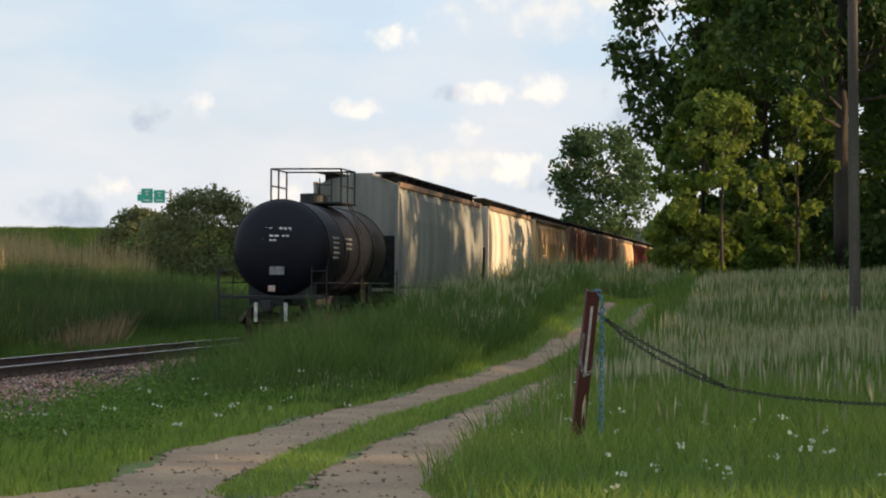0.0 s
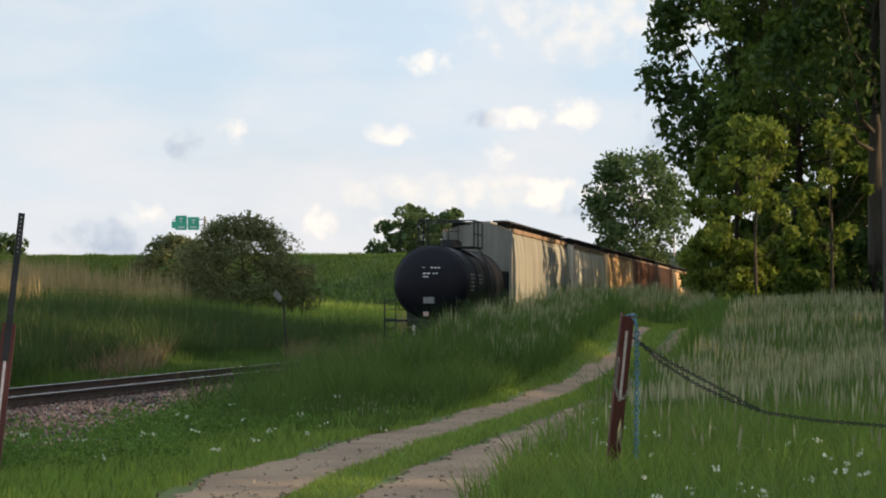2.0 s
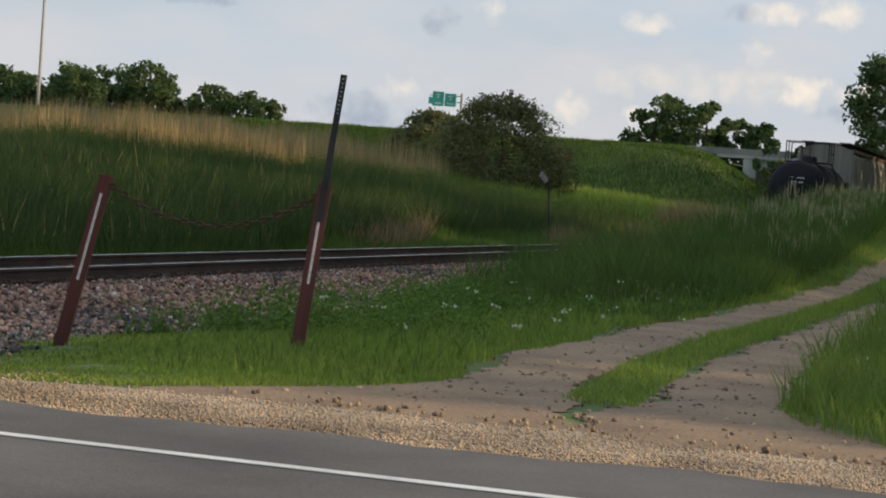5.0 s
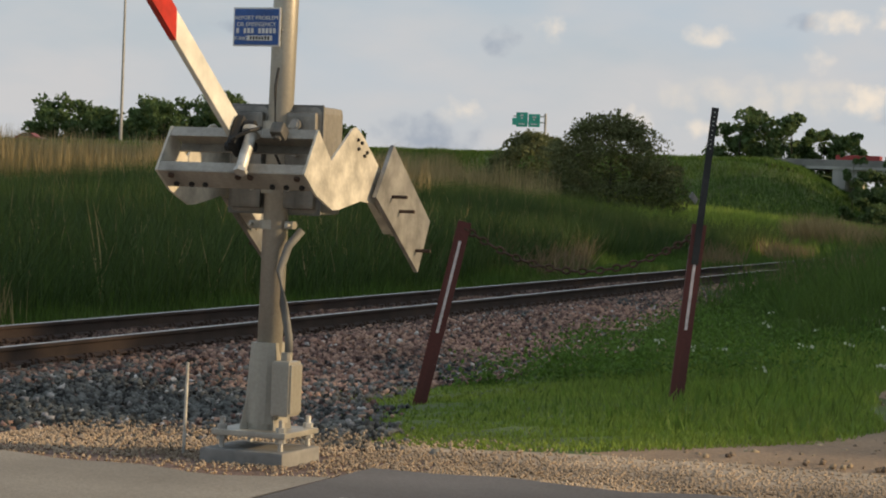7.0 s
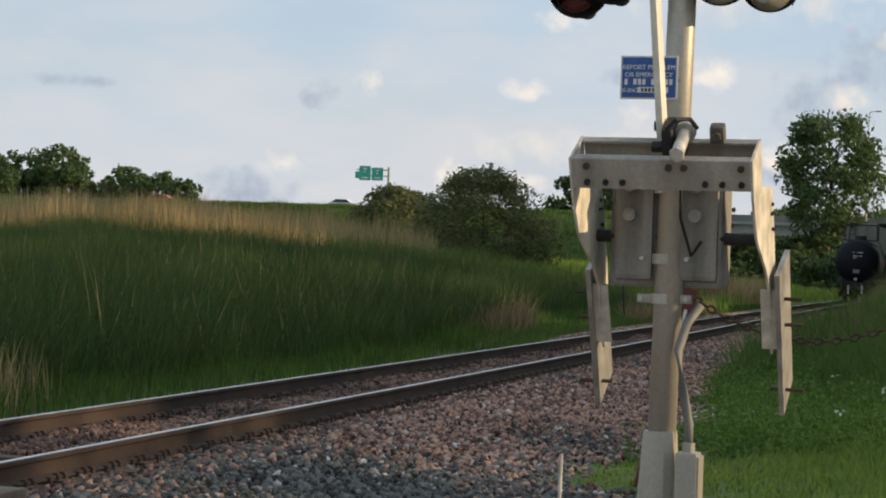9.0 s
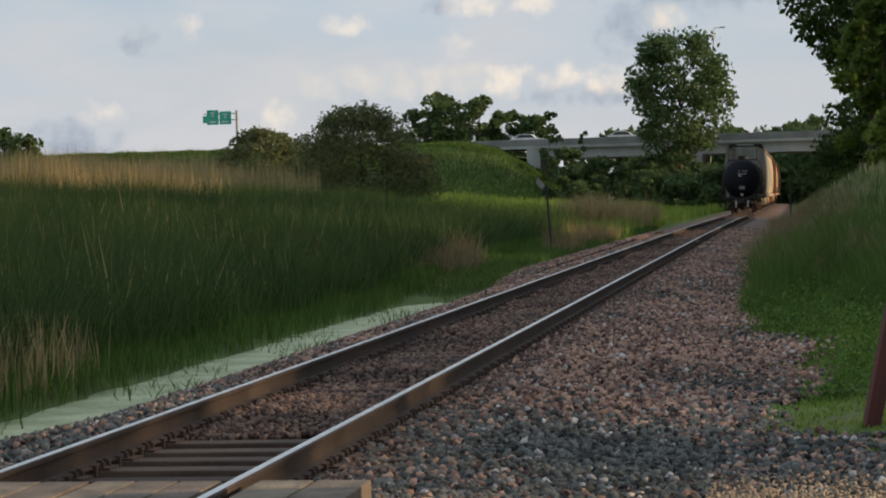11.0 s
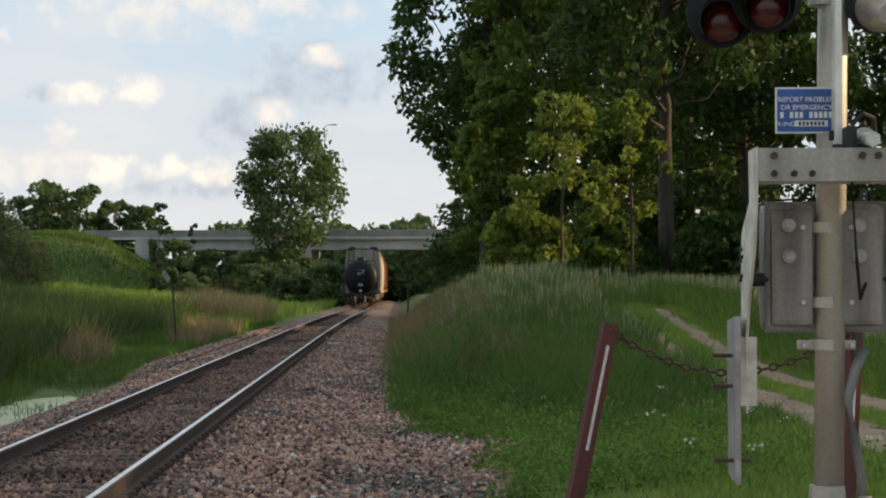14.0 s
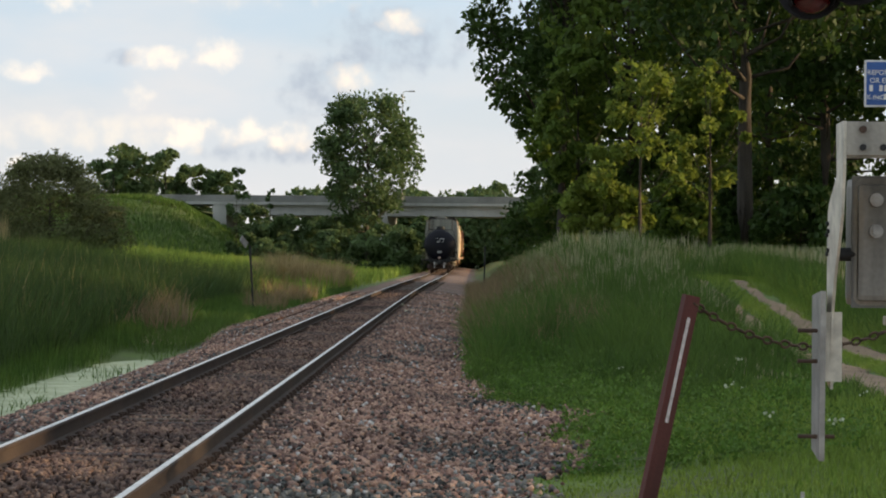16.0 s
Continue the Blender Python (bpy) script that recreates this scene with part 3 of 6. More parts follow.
def make_road():
    for name, y0, y1, x0, x1, z, mat, label in (
        ("road", -4.6, 8.5, 2.4, 400, ROAD_Z, "asphalt", "grey asphalt road with a worn surface"),
        ("road_crossing", -4.6, 7.9, -9.0, 2.4, ROAD_Z + 0.004, "tan_asphalt", "paler tan asphalt beside the crossing"),
        ("road_beyond", -4.6, 8.5, -400, -9.0, ROAD_Z, "asphalt", "grey asphalt road beyond the crossing"),
    ):
        bm = bmesh.new()
        n = 60
        xs = [x0 + (x1 - x0) * i / n for i in range(n + 1)]
        if x1 - x0 > 100:
            xs = sorted({*[2.4 + 0.4 * i for i in range(45)], x1}) if x0 > 0 else [x0, -9]
        lo, hi = [], []
        for x in xs:
            hump = 0.1 * float(1 - smooth(1.5, 4.5, abs(x - float(track_x(y1)))))
            wob = 0.1 * math.sin(x * 2.7) + 0.07 * math.sin(x * 6.1)
            skew = 0.07 * (x - 3) if -9 < x < 30 else (1.9 if x > 0 else -0.84)
            lo.append(bm.verts.new((x, y0 + skew, z + hump)))
            hi.append(bm.verts.new((x, y1 + wob + skew, z + hump)))
        for i in range(len(xs) - 1):
            bm.faces.new((lo[i], lo[i + 1], hi[i + 1], hi[i]))
        tagged(part(name, bm, MAT[mat]), label, "road", kind="structure")
    # painted edge line and stop line
    bm = bmesh.new()
    prism(bm, [(3.4, 7.05), (30, 7.35), (30, 7.47), (3.4, 7.16)], ROAD_Z + 0.004, ROAD_Z + 0.009)
    tagged(part("edge_line", bm, MAT["white_paint"]), "white painted edge line on the road", "road marking", kind="structure")
    bm = bmesh.new()
    prism(bm, [(2.82, 7.12), (3.45, 7.16), (3.42, 3.9), (2.78, 3.85)], ROAD_Z + 0.009, ROAD_Z + 0.014)
    tagged(part("stop_line", bm, MAT["worn_paint"]), "worn white painted stop line on the road", "road marking", kind="structure")


RAIL = [(-0.075, -0.171), (0.075, -0.171), (0.075, -0.158), (0.012, -0.135), (0.009, -0.045), (0.035, -0.032), (0.036, -0.008), (0.026, 0.0), (-0.026, 0.0), (-0.036, -0.008), (-0.035, -0.032), (-0.009, -0.045), (-0.012, -0.135), (-0.075, -0.158)]


def make_track():
    ys = np.concatenate([spaced(-30, 130, lambda v: 2.0), spaced(135, 330, lambda v: 5)])
    track = thing("railway_track", Matrix(), "railway track with worn steel rails on timber ties in ballast", "track", kind="structure")
    for side in (-1, 1):
        for name, pick in (("rail", None), ("rail_head", (7, 8))):
            verts, faces = [], []
            prof = RAIL if pick is None else [(-0.0255, 0.0), (-0.0255, 0.003), (0.0255, 0.003), (0.0255, 0.0)]
            k = len(prof)
            for y in ys:
                c = float(track_x(y))
                s = float(track_x(y + 0.5) - track_x(y - 0.5))
                q = 1 / math.hypot(1, s)
                for px, pz in prof:
                    o = side * 0.757 + px
                    verts.append((c + o * q, y - o * s * q, pz))
            for j in range(len(ys) - 1):
                for i in range(k):
                    faces.append((j * k + i, j * k + (i + 1) % k, (j + 1) * k + (i + 1) % k, (j + 1) * k + i))
            arrays(name, verts, faces, MAT["rail_rust" if pick is None else "rail_top"], track)
    return track


def track_pose(y, z=0.0):
    s = float(track_x(y + 0.5) - track_x(y - 0.5))
    return Matrix.Translation((float(track_x(y)), y, z)) @ Matrix.Rotation(-math.atan(s), 4, "Z")


def make_crossing():
    """Timber planks beside and between the rails in the road."""
    for x0, x1, nm in ((-0.66, -0.1, 2), (-0.08, 0.66, 3), (0.86, 1.5, 2), (-1.5, -0.86, 2)):
        w = (x1 - x0) / nm
        for i in range(nm):
            bm = bmesh.new()
            box(bm, x0 + i * w + 0.008, x0 + (i + 1) * w - 0.008, -6.6, 6.6, -0.16, 0.0 - 0.012, bevel=0.015)
            ob = part("crossing_plank", bm, MAT["plank"])
            ob.matrix_basis = track_pose(2.1)
            tagged(ob, "grey weathered timber crossing plank beside the rails", "crossing plank", "crossing planks")


# ---- train ----


def tank_car():
    car = thing("tank_car", Matrix(), "black railway tank car with a railed top platform", "railway car", "cars of the train")
    r, half, zc = 1.36, 4.5, 2.46
    bm = bmesh.new()
    prof = [(-half - 0.36, 0.0), (-half - 0.34, 0.45), (-half - 0.25, 0.85), (-half - 0.12, 1.14), (-half, 1.3), (-half + 0.14, r)]
    prof = prof + [(-y, rr) for y, rr in prof[::-1]]
    seg, rings = 48, []
    for y, rr in prof:
        rings.append([bm.verts.new((math.cos(2 * math.pi * i / seg) * max(rr, 0.001), y, zc + math.sin(2 * math.pi * i / seg) * max(rr, 0.001))) for i in range(seg)])
    for a, b in zip(rings, rings[1:]):
        for i in range(seg):
            bm.faces.new((a[i], b[i], b[(i + 1) % seg], a[(i + 1) % seg]))
    bmesh.ops.recalc_face_normals(bm, faces=bm.faces)
    tank = part("tank", bm, MAT["tank_black"], car, smooth=True)
    for y in (-half + 0.16, -2.2, 0.0, 2.2, half - 0.16):
        bm = bmesh.new()
        pts = [(math.cos(a) * (r + 0.01), y, zc + math.sin(a) * (r + 0.01)) for a in [2 * math.pi * i / 40 for i in range(41)]]
        tube(bm, pts, 0.018, 6)
        part("tank_band", bm, MAT["tank_black"], tank)
    bm = bmesh.new()
    box(bm, -0.35, 0.35, -5.45, 5.45, 0.85, 1.12, bevel=0.03)
    part("centre_sill", bm, MAT["steel_dark"], car)
    for e in (-1, 1):
        bm = bmesh.new()
        box(bm, -1.45, 1.45, e * 5.1 - 0.42, e * 5.1 + 0.42, 1.06, 1.14, bevel=0.015)
        box(bm, -0.9, 0.9, e * 4.1 - 0.3, e * 4.1 + 0.3, 0.9, 1.5)
        part("end_platform", bm, MAT["steel_dark"], car)
        for s in (-1, 1):
            bm = bmesh.new()
            for dx in (-0.21, 0.21):
                rod(bm, (s * 1.32 + dx, e * 5.4, 0.45), (s * 1.32 + dx, e * 5.4, 1.95), 0.018, seg=8)
            for i in range(5):
                rod(bm, (s * 1.32 - 0.21, e * 5.4, 0.5 + 0.33 * i), (s * 1.32 + 0.21, e * 5.4, 0.5 + 0.33 * i), 0.015, seg=8)
            part("end_ladder", bm, MAT["steel_dark"], car)
        bm = bmesh.new()
        tube(bm, [(-1.5, e * 5.42, 0.5), (-1.5, e * 5.42, 1.75), (-1.5, e * 4.7, 1.75)], 0.022, 6)
        part("grab_iron", bm, MAT["steel_dark"], car)
        coupler(car, e, 5.45)
        bm = bmesh.new()
        box(bm, -0.1, 0.1, e * 5.47 - 0.03, e * 5.47 + 0.03, 1.25, 1.42, bevel=0.03)
        part("end_marker", bm, MAT["pink_plate"], car)
        for s in (-1, 1):
            bm = bmesh.new()
            box(bm, s * 0.42 - 0.05, s * 0.42 + 0.05, e * 5.55 - 0.02, e * 5.55 + 0.02, 0.42, 0.95, bevel=0.01)
            part("uncoupling_bracket", bm, MAT["pale_metal"], car)
        truck(car, e * 3.75)
    # manway platform and rails on top
    bm = bmesh.new()
    box(bm, -1.1, 1.1, -1.3, 0.8, 3.83, 3.88, bevel=0.01)
    part("top_platform", bm, MAT["steel_dark"], car)
    bm = bmesh.new()
    rod(bm, (0, -0.4, 3.7), (0, -0.4, 4.15), 0.36, seg=20)
    box(bm, -0.3, 0.3, 0.1, 0.5, 3.8, 4.1, bevel=0.04)
    part("manway", bm, MAT["steel_dark"], car)
    bm = bmesh.new()
    for x in (-1.05, 1.05):
        for y in (-1.25, -0.3, 0.75):
            rod(bm, (x, y, 3.85), (x, y, 4.85), 0.028, seg=8)
        for z in (4.35, 4.85):
            rod(bm, (x, -1.27, z), (x, 0.77, z), 0.025, seg=8)
    for y in (-1.25, 0.75):
        rod(bm, (-1.05, y, 4.85), (1.05, y, 4.85), 0.025, seg=8)
    part("top_railing", bm, MAT["steel_dark"], car)
    for s in (-1, 1):
        bm = bmesh.new()
        for dy in (-0.2, 0.2):
            tube(bm, [(s * 1.5, -0.2 + dy, 0.9), (s * 1.5, -0.2 + dy, 2.6), (s * 1.3, -0.2 + dy, 3.4), (s * 1.06, -0.2 + dy, 3.86)], 0.02, 6)
        for i in range(9):
            z = 0.95 + 0.32 * i
            x = s * (1.5 if z < 2.6 else np.interp(z, [2.6, 3.4, 3.86], [1.5, 1.3, 1.06]))
            rod(bm, (x, -0.4, z), (x, 0.0, z), 0.015, seg=6)
        part("side_ladder", bm, MAT["steel_dark"], car)
        bm = bmesh.new()
        tube(bm, [(s * 1.42, -4.6, 1.5), (s * 1.42, 4.6, 1.5)], 0.022, 6)
        part("side_handrail", bm, MAT["steel_dark"], car)
    # lettering on the rear head: plain bars in place of marks and numbers
    def head_y(x, z):
        rr = math.hypot(x, z - zc)
        return -(half + 0.36 - 0.42 * (rr / 1.3) ** 2.2) - 0.012

    for x0, x1, z, h in ((-0.56, -0.12, 2.98, 0.11), (0.05, 0.42, 2.98, 0.11), (-0.56, -0.3, 2.8, 0.05), (-0.22, 0.08, 2.8, 0.05), (0.14, 0.36, 2.8, 0.05), (-0.56, -0.3, 2.68, 0.05), (-0.22, 0.0, 2.68, 0.05)):
        bm = bmesh.new()
        n = max(2, int((x1 - x0) / 0.1))
        for i in range(n):
            a, b = x0 + (x1 - x0) * i / n, x0 + (x1 - x0) * (i + 0.72) / n
            box(bm, a, b, head_y(a, z) - 0.006, head_y(a, z) + 0.03, z - h / 2, z + h / 2)
        part("lettering", bm, MAT["white_paint"], tank)
    bm = bmesh.new()
    box(bm, -0.2, 0.2, -half - 0.4, -half - 0.3, 1.72, 1.95)
    part("notice_plate", bm, MAT["grey_plate"], tank)
    for y, n in ((-3.2, 5), (-1.4, 3)):
        for i in range(n):
            bm = bmesh.new()
            z = 2.75 - i * 0.14
            box(bm, 1.3, math.sqrt(r * r - (z - zc) ** 2) + 0.012, y - 0.5, y + 0.35 - 0.1 * (i % 3), z, z + 0.06)
            part("lettering", bm, MAT["grey_plate"], tank)
    return car


def coupler(car, e, y):
    bm = bmesh.new()
    box(bm, -0.09, 0.09, e * y, e * (y + 0.45), 0.78, 0.95, bevel=0.02) if e > 0 else box(bm, -0.09, 0.09, e * (y + 0.45), e * y, 0.78, 0.95, bevel=0.02)
    box(bm, -0.16, 0.12, min(e * (y + 0.35), e * (y + 0.62)), max(e * (y + 0.35), e * (y + 0.62)), 0.72, 1.02, bevel=0.05)
    c = part("coupler", bm, MAT["steel_dark"], car)
    bm = bmesh.new()
    tube(bm, [(0.3, e * y, 0.8), (0.34, e * (y + 0.25), 0.55), (0.22, e * (y + 0.5), 0.4), (0.1, e * (y + 0.55), 0.38)], 0.025, 6)
    part("air_hose", bm, MAT["steel_dark"], c)


def truck(car, y0):
    bm = bmesh.new()
    for s in (-1, 1):
        prism(bm, [(-1.25, 0.42), (-0.75, 0.62), (-0.3, 0.72), (0.3, 0.72), (0.75, 0.62), (1.25, 0.42), (1.1, 0.34), (0.5, 0.3), (0.3, 0.2), (-0.3, 0.2), (-0.5, 0.3), (-1.1, 0.34)], -0.06, 0.06, Matrix.Translation((s * 1.0, y0, 0)) @ Matrix.Rotation(math.pi / 2, 4, "Z") @ Matrix.Rotation(math.pi / 2, 4, "X"))
    box(bm, -1.1, 1.1, y0 - 0.18, y0 + 0.18, 0.42, 0.66, bevel=0.03)
    t = part("truck", bm, MAT["steel_rust"], car)
    for dy in (-0.88, 0.88):
        bm = bmesh.new()
        rod(bm, (-0.72, y0 + dy, 0.42), (0.72, y0 + dy, 0.42), 0.07, seg=10)
        for s in (-1, 1):
            rod(bm, (s * 0.69, y0 + dy, 0.42), (s * 0.82, y0 + dy, 0.42), 0.42, seg=28)
            rod(bm, (s * 0.67, y0 + dy, 0.42), (s * 0.7, y0 + dy, 0.42), 0.45, seg=28)
        part("wheelset", bm, MAT["steel_rust"], t)


# parts that rise with the height of a high-roofed hopper
TALL = ("body", "end_sheet", "slope_sheet", "corner_post", "end_ladder", "top_rail", "side_post", "roof_walkway", "roof_hatch")


def hopper_car(length, mat, end_mat, ribs, label, curved=True):
    """Covered hopper: bulging sides, sloped end sheets, roof walkway and hatches."""
    car = thing("hopper_car", Matrix(), label, "railway car", "cars of the train")
    h, w = length / 2 - 0.95, 1.55
    prof = [(1.28, 1.25), (1.45, 1.4), (1.53, 2.0), (w, 2.7), (1.54, 3.4), (1.46, 4.1), (1.34, 4.42)] if curved else [(1.45, 1.25), (1.5, 1.3), (1.5, 4.25), (1.45, 4.42)]
    ring = [(x, z) for x, z in prof] + [(0.8, 4.62), (0.0, 4.68), (-0.8, 4.62)] + [(-x, z) for x, z in prof[::-1]]
    bm = bmesh.new()
    rows = []
    n = 24
    for i in range(n + 1):
        y = -h + 2 * h * i / n
        rows.append([bm.verts.new((x, y, z)) for x, z in ring])
    for a, b in zip(rows, rows[1:]):
        for i in range(len(ring) - 1):
            bm.faces.new((a[i], a[i + 1], b[i + 1], b[i]))
        bm.faces.new((a[-1], a[0], b[0], b[-1]))
    bm.faces.new(rows[0])
    bm.faces.new(rows[-1][::-1])
    bmesh.ops.recalc_face_normals(bm, faces=bm.faces)
    body = part("body", bm, mat, car, smooth=False)
    # end: recessed slope sheet under the overhang, posts and ladder
    for e in (-1, 1):
        bm = bmesh.new()
        box(bm, -1.4, 1.4, min(e * (h - 0.02), e * (h + 0.02)), max(e * (h - 0.02), e * (h + 0.02)), 2.9, 4.36)
        part("end_sheet", bm, end_mat, car)
        bm = bmesh.new()
        v = [bm.verts.new(p) for p in ((-1.35, e * (h + 0.03), 2.9), (1.35, e * (h + 0.03), 2.9), (1.35, e * (h + 0.03), 1.35), (-1.35, e * (h + 0.03), 1.35))]
        bm.faces.new(v)
        bmesh.ops.solidify(bm, geom=bm.faces[:], thickness=0.02)
        part("slope_sheet", bm, MAT["steel_dark"], car)
        for x in (-1.36, 1.36):
            bm = bmesh.new()
            box(bm, x - 0.06, x + 0.06, min(e * (h + 0.02), e * (h + 0.2)), max(e * (h + 0.02), e * (h + 0.2)), 1.1, 4.4, bevel=0.01)
            part("corner_post", bm, mat, car)
        bm = bmesh.new()
        for dx in (-1.2, -0.8):
            rod(bm, (dx, e * (h + 0.25), 1.0), (dx, e * (h + 0.25), 4.6), 0.02, seg=6)
        for i in range(11):
            rod(bm, (-1.2, e * (h + 0.25), 1.1 + 0.33 * i), (-0.8, e * (h + 0.25), 1.1 + 0.33 * i), 0.016, seg=6)
        part("end_ladder", bm, MAT["steel_dark"], car)
        bm = bmesh.new()
        box(bm, -1.4, 1.4, min(e * (h - 0.05), e * (h + 0.8)), max(e * (h - 0.05), e * (h + 0.8)), 1.02, 1.12)
        part("end_platform", bm, MAT["steel_dark"], car)
        coupler(car, e, length / 2 - 0.5)
        truck(car, e * (h - 1.4))
    for s in (-1, 1):
        bm = bmesh.new()
        box(bm, s * 1.5 - 0.07, s * 1.5 + 0.07, -h, h, 1.1, 1.32, bevel=0.015)
        part("side_sill", bm, mat, car)
        bm = bmesh.new()
        box(bm, s * 1.4 - 0.06, s * 1.4 + 0.06, -h - 0.05, h + 0.05, 4.34, 4.5, bevel=0.02)
        part("top_rail", bm, MAT["rust_edge"], car)
    if ribs:
        for s in (-1, 1):
            for i in range(ribs):
                y = -h + 2 * h * (i + 0.5) / ribs
                bm = bmesh.new()
                box(bm, s * 1.5 - 0.07, s * 1.5 + 0.07, y - 0.06, y + 0.06, 1.3, 4.35, bevel=0.01)
                part("side_post", bm, mat, car)
    # bottom bays
    for i in range(3):
        y = -h + 2 * h * (i + 0.5) / 3
        bm = bmesh.new()
        prism(bm, [(-h / 3 + 0.3, 1.3), (h / 3 - 0.3, 1.3), (0.45, 0.4), (-0.45, 0.4)], -1.1, 1.1, Matrix.Translation((0, y, 0)) @ Matrix.Rotation(math.pi / 2, 4, "Z") @ Matrix.Rotation(math.pi / 2, 4, "X"))
        part("outlet_bay", bm, mat, car)
    # roof walkway and hatches
    for s in (-1, 1):
        bm = bmesh.new()
        box(bm, s * 0.95 - 0.3, s * 0.95 + 0.3, -h - 0.3, h + 0.3, 4.74, 4.79)
        for i in range(12):
            y = -h + 2 * h * (i + 0.5) / 12
            box(bm, s * 0.95 - 0.28, s * 0.95 + 0.28, y - 0.03, y + 0.03, 4.5, 4.74)
        part("roof_walkway", bm, MAT["steel_dark"], car)
    for i in range(5):
        bm = bmesh.new()
        y = -h + 2 * h * (i + 0.5) / 5
        box(bm, -0.4, 0.4, y - 1.2, y + 1.2, 4.64, 4.8, bevel=0.04)
        part("roof_hatch", bm, end_mat, car)
    for ob in car.children:
        if ob.name.split(".")[0] in TALL:
            for v in ob.data.vertices:
                if v.co.z > 1.2:
                    v.co.z = 1.2 + (v.co.z - 1.2) * 1.1
    return car


# rear end of each car at the start, its length
TRAIN = []


def make_train():
    TRAIN.append((tank_car(), 54.5 + 5.45))
    specs = [
        (20.4, "hopper_grey", "hopper_grey", 0, 65.4, "weathered grey covered hopper car with curved sides"),
        (16.0, "hopper_white", "hopper_white", 0, 86.6, "dirty white covered hopper car with rust stains"),
        (15.6, "hopper_cream", "hopper_cream", 0, 103.2, "cream covered hopper car with orange rust streaks"),
        (16.0, "hopper_rust", "hopper_rust", 12, 119.4, "rust-brown covered hopper car with side posts"),
        (13.6, "hopper_brown", "hopper_brown", 10, 136.0, "brown covered hopper car with side posts"),
        (13.6, "hopper_cream", "hopper_cream", 0, 150.2, "cream covered hopper car with rust stains"),
        (15.0, "hopper_red", "hopper_red", 12, 164.4, "dark red hopper car at the train's far part"),
        (15.0, "hopper_brown", "hopper_brown", 12, 180.0, "brown hopper car at the train's far part"),
    ]
    for length, mat, end, ribs, rear, label in specs:
        TRAIN.append((hopper_car(length, MAT[mat], MAT[end], ribs, label, curved=not ribs), rear + length / 2))

# ---- the crossing gate and posts ----
PIVOT = 1.77


def make_gate():
    gate = thing("crossing_gate", pose(1.525, 8.9, -0.18), "white railway crossing gate on a steel mast with counterweights", "crossing gate")
    lean = Matrix.Rotation(radians(0.8), 4, "Y")
    bm = bmesh.new()
    rod(bm, (0, 0, 0.3), (0, 0, 5.2), 0.078, seg=28)
    bmesh.ops.transform(bm, matrix=lean, verts=bm.verts[:])
    mast = part("mast", bm, MAT["mast"], gate, smooth=True)
    bm = bmesh.new()
    box(bm, -0.3, 0.26, -0.3, 0.26, -0.12, 0.05, bevel=0.015)
    part("foundation", bm, MAT["concrete_dark"], gate, "dark grey concrete foundation block")
    bm = bmesh.new()
    box(bm, -0.25, 0.25, -0.25, 0.25, 0.13, 0.165, bevel=0.008)
    rod(bm, (0, 0, 0.16), (0, 0, 0.2), 0.12, seg=24)
    for a in range(8):
        c, s = math.cos(a * math.pi / 4), math.sin(a * math.pi / 4)
        prism(bm, [(0.06, 0.16), (0.17, 0.16), (0.09, 0.55), (0.06, 0.6)], -0.008, 0.008, Matrix.Rotation(a * math.pi / 4, 4, "Z") @ Matrix.Rotation(math.pi / 2, 4, "X")) if a % 2 else None
    base = part("base_casting", bm, MAT["mast"], gate)
    bm = bmesh.new()
    prism(bm, [(-0.11, -0.09), (-0.05, -0.12), (0.05, -0.12), (0.11, -0.09), (0.11, 0.09), (0.05, 0.12), (-0.05, 0.12), (-0.11, 0.09)], 0.2, 0.7)
    for v in bm.verts:
        if v.co.z > 0.5:
            v.co.x *= 0.75
            v.co.y *= 0.78
    part("base_housing", bm, MAT["mast"], gate)
    for sx in (-0.2, 0.2):
        for sy in (-0.2, 0.2):
            bm = bmesh.new()
            rod(bm, (sx, sy, 0.05), (sx, sy, 0.24), 0.016, seg=8)
            rod(bm, (sx, sy, 0.165), (sx, sy, 0.195), 0.032, seg=6)
            rod(bm, (sx, sy, 0.1), (sx, sy, 0.13), 0.032, seg=6)
            part("anchor_bolt", bm, MAT["pale_metal"], gate)
    # junction box at the foot and its conduit
    bm = bmesh.new()
    box(bm, 0.12, 0.24, -0.2, -0.02, 0.26, 0.6, bevel=0.018)
    box(bm, 0.236, 0.252, -0.19, -0.03, 0.28, 0.58, bevel=0.005)
    rod(bm, (0.18, -0.11, 0.59), (0.18, -0.11, 0.65), 0.035, seg=12)
    part("junction_box", bm, MAT["mast"], gate)
    bm = bmesh.new()
    tube(bm, [(0.17, -0.06, 0.58), (0.17, -0.07, 0.75), (0.13, -0.08, 0.95), (0.1, -0.08, 1.15), (0.14, -0.06, 1.3), (0.2, 0.0, 1.4)], 0.026, 10)
    part("conduit", bm, MAT["conduit"], gate, smooth=True)
    # mechanism housing: two halves held on the mast by clamps
    for x0, x1 in ((-0.31, -0.05), (0.06, 0.31)):
        bm = bmesh.new()
        box(bm, x0, x1, 0.0, 0.34, PIVOT - 0.27, PIVOT + 0.4, bevel=0.045)
        box(bm, x0 + 0.02, x1 - 0.02, -0.05, 0.0, PIVOT - 0.24, PIVOT + 0.36, bevel=0.03)
        g = bmesh.new()
        box(g, x0 - 0.006, x1 + 0.006, 0.008, 0.022, PIVOT - 0.276, PIVOT + 0.406, bevel=0.006)
        part("housing_gasket", g, MAT["conduit"], gate)
        h = part("mechanism_housing", bm, MAT["housing"], gate, "weathered galvanised gate mechanism housing")
        for z in (PIVOT + 0.12, PIVOT + 0.28):
            bm = bmesh.new()
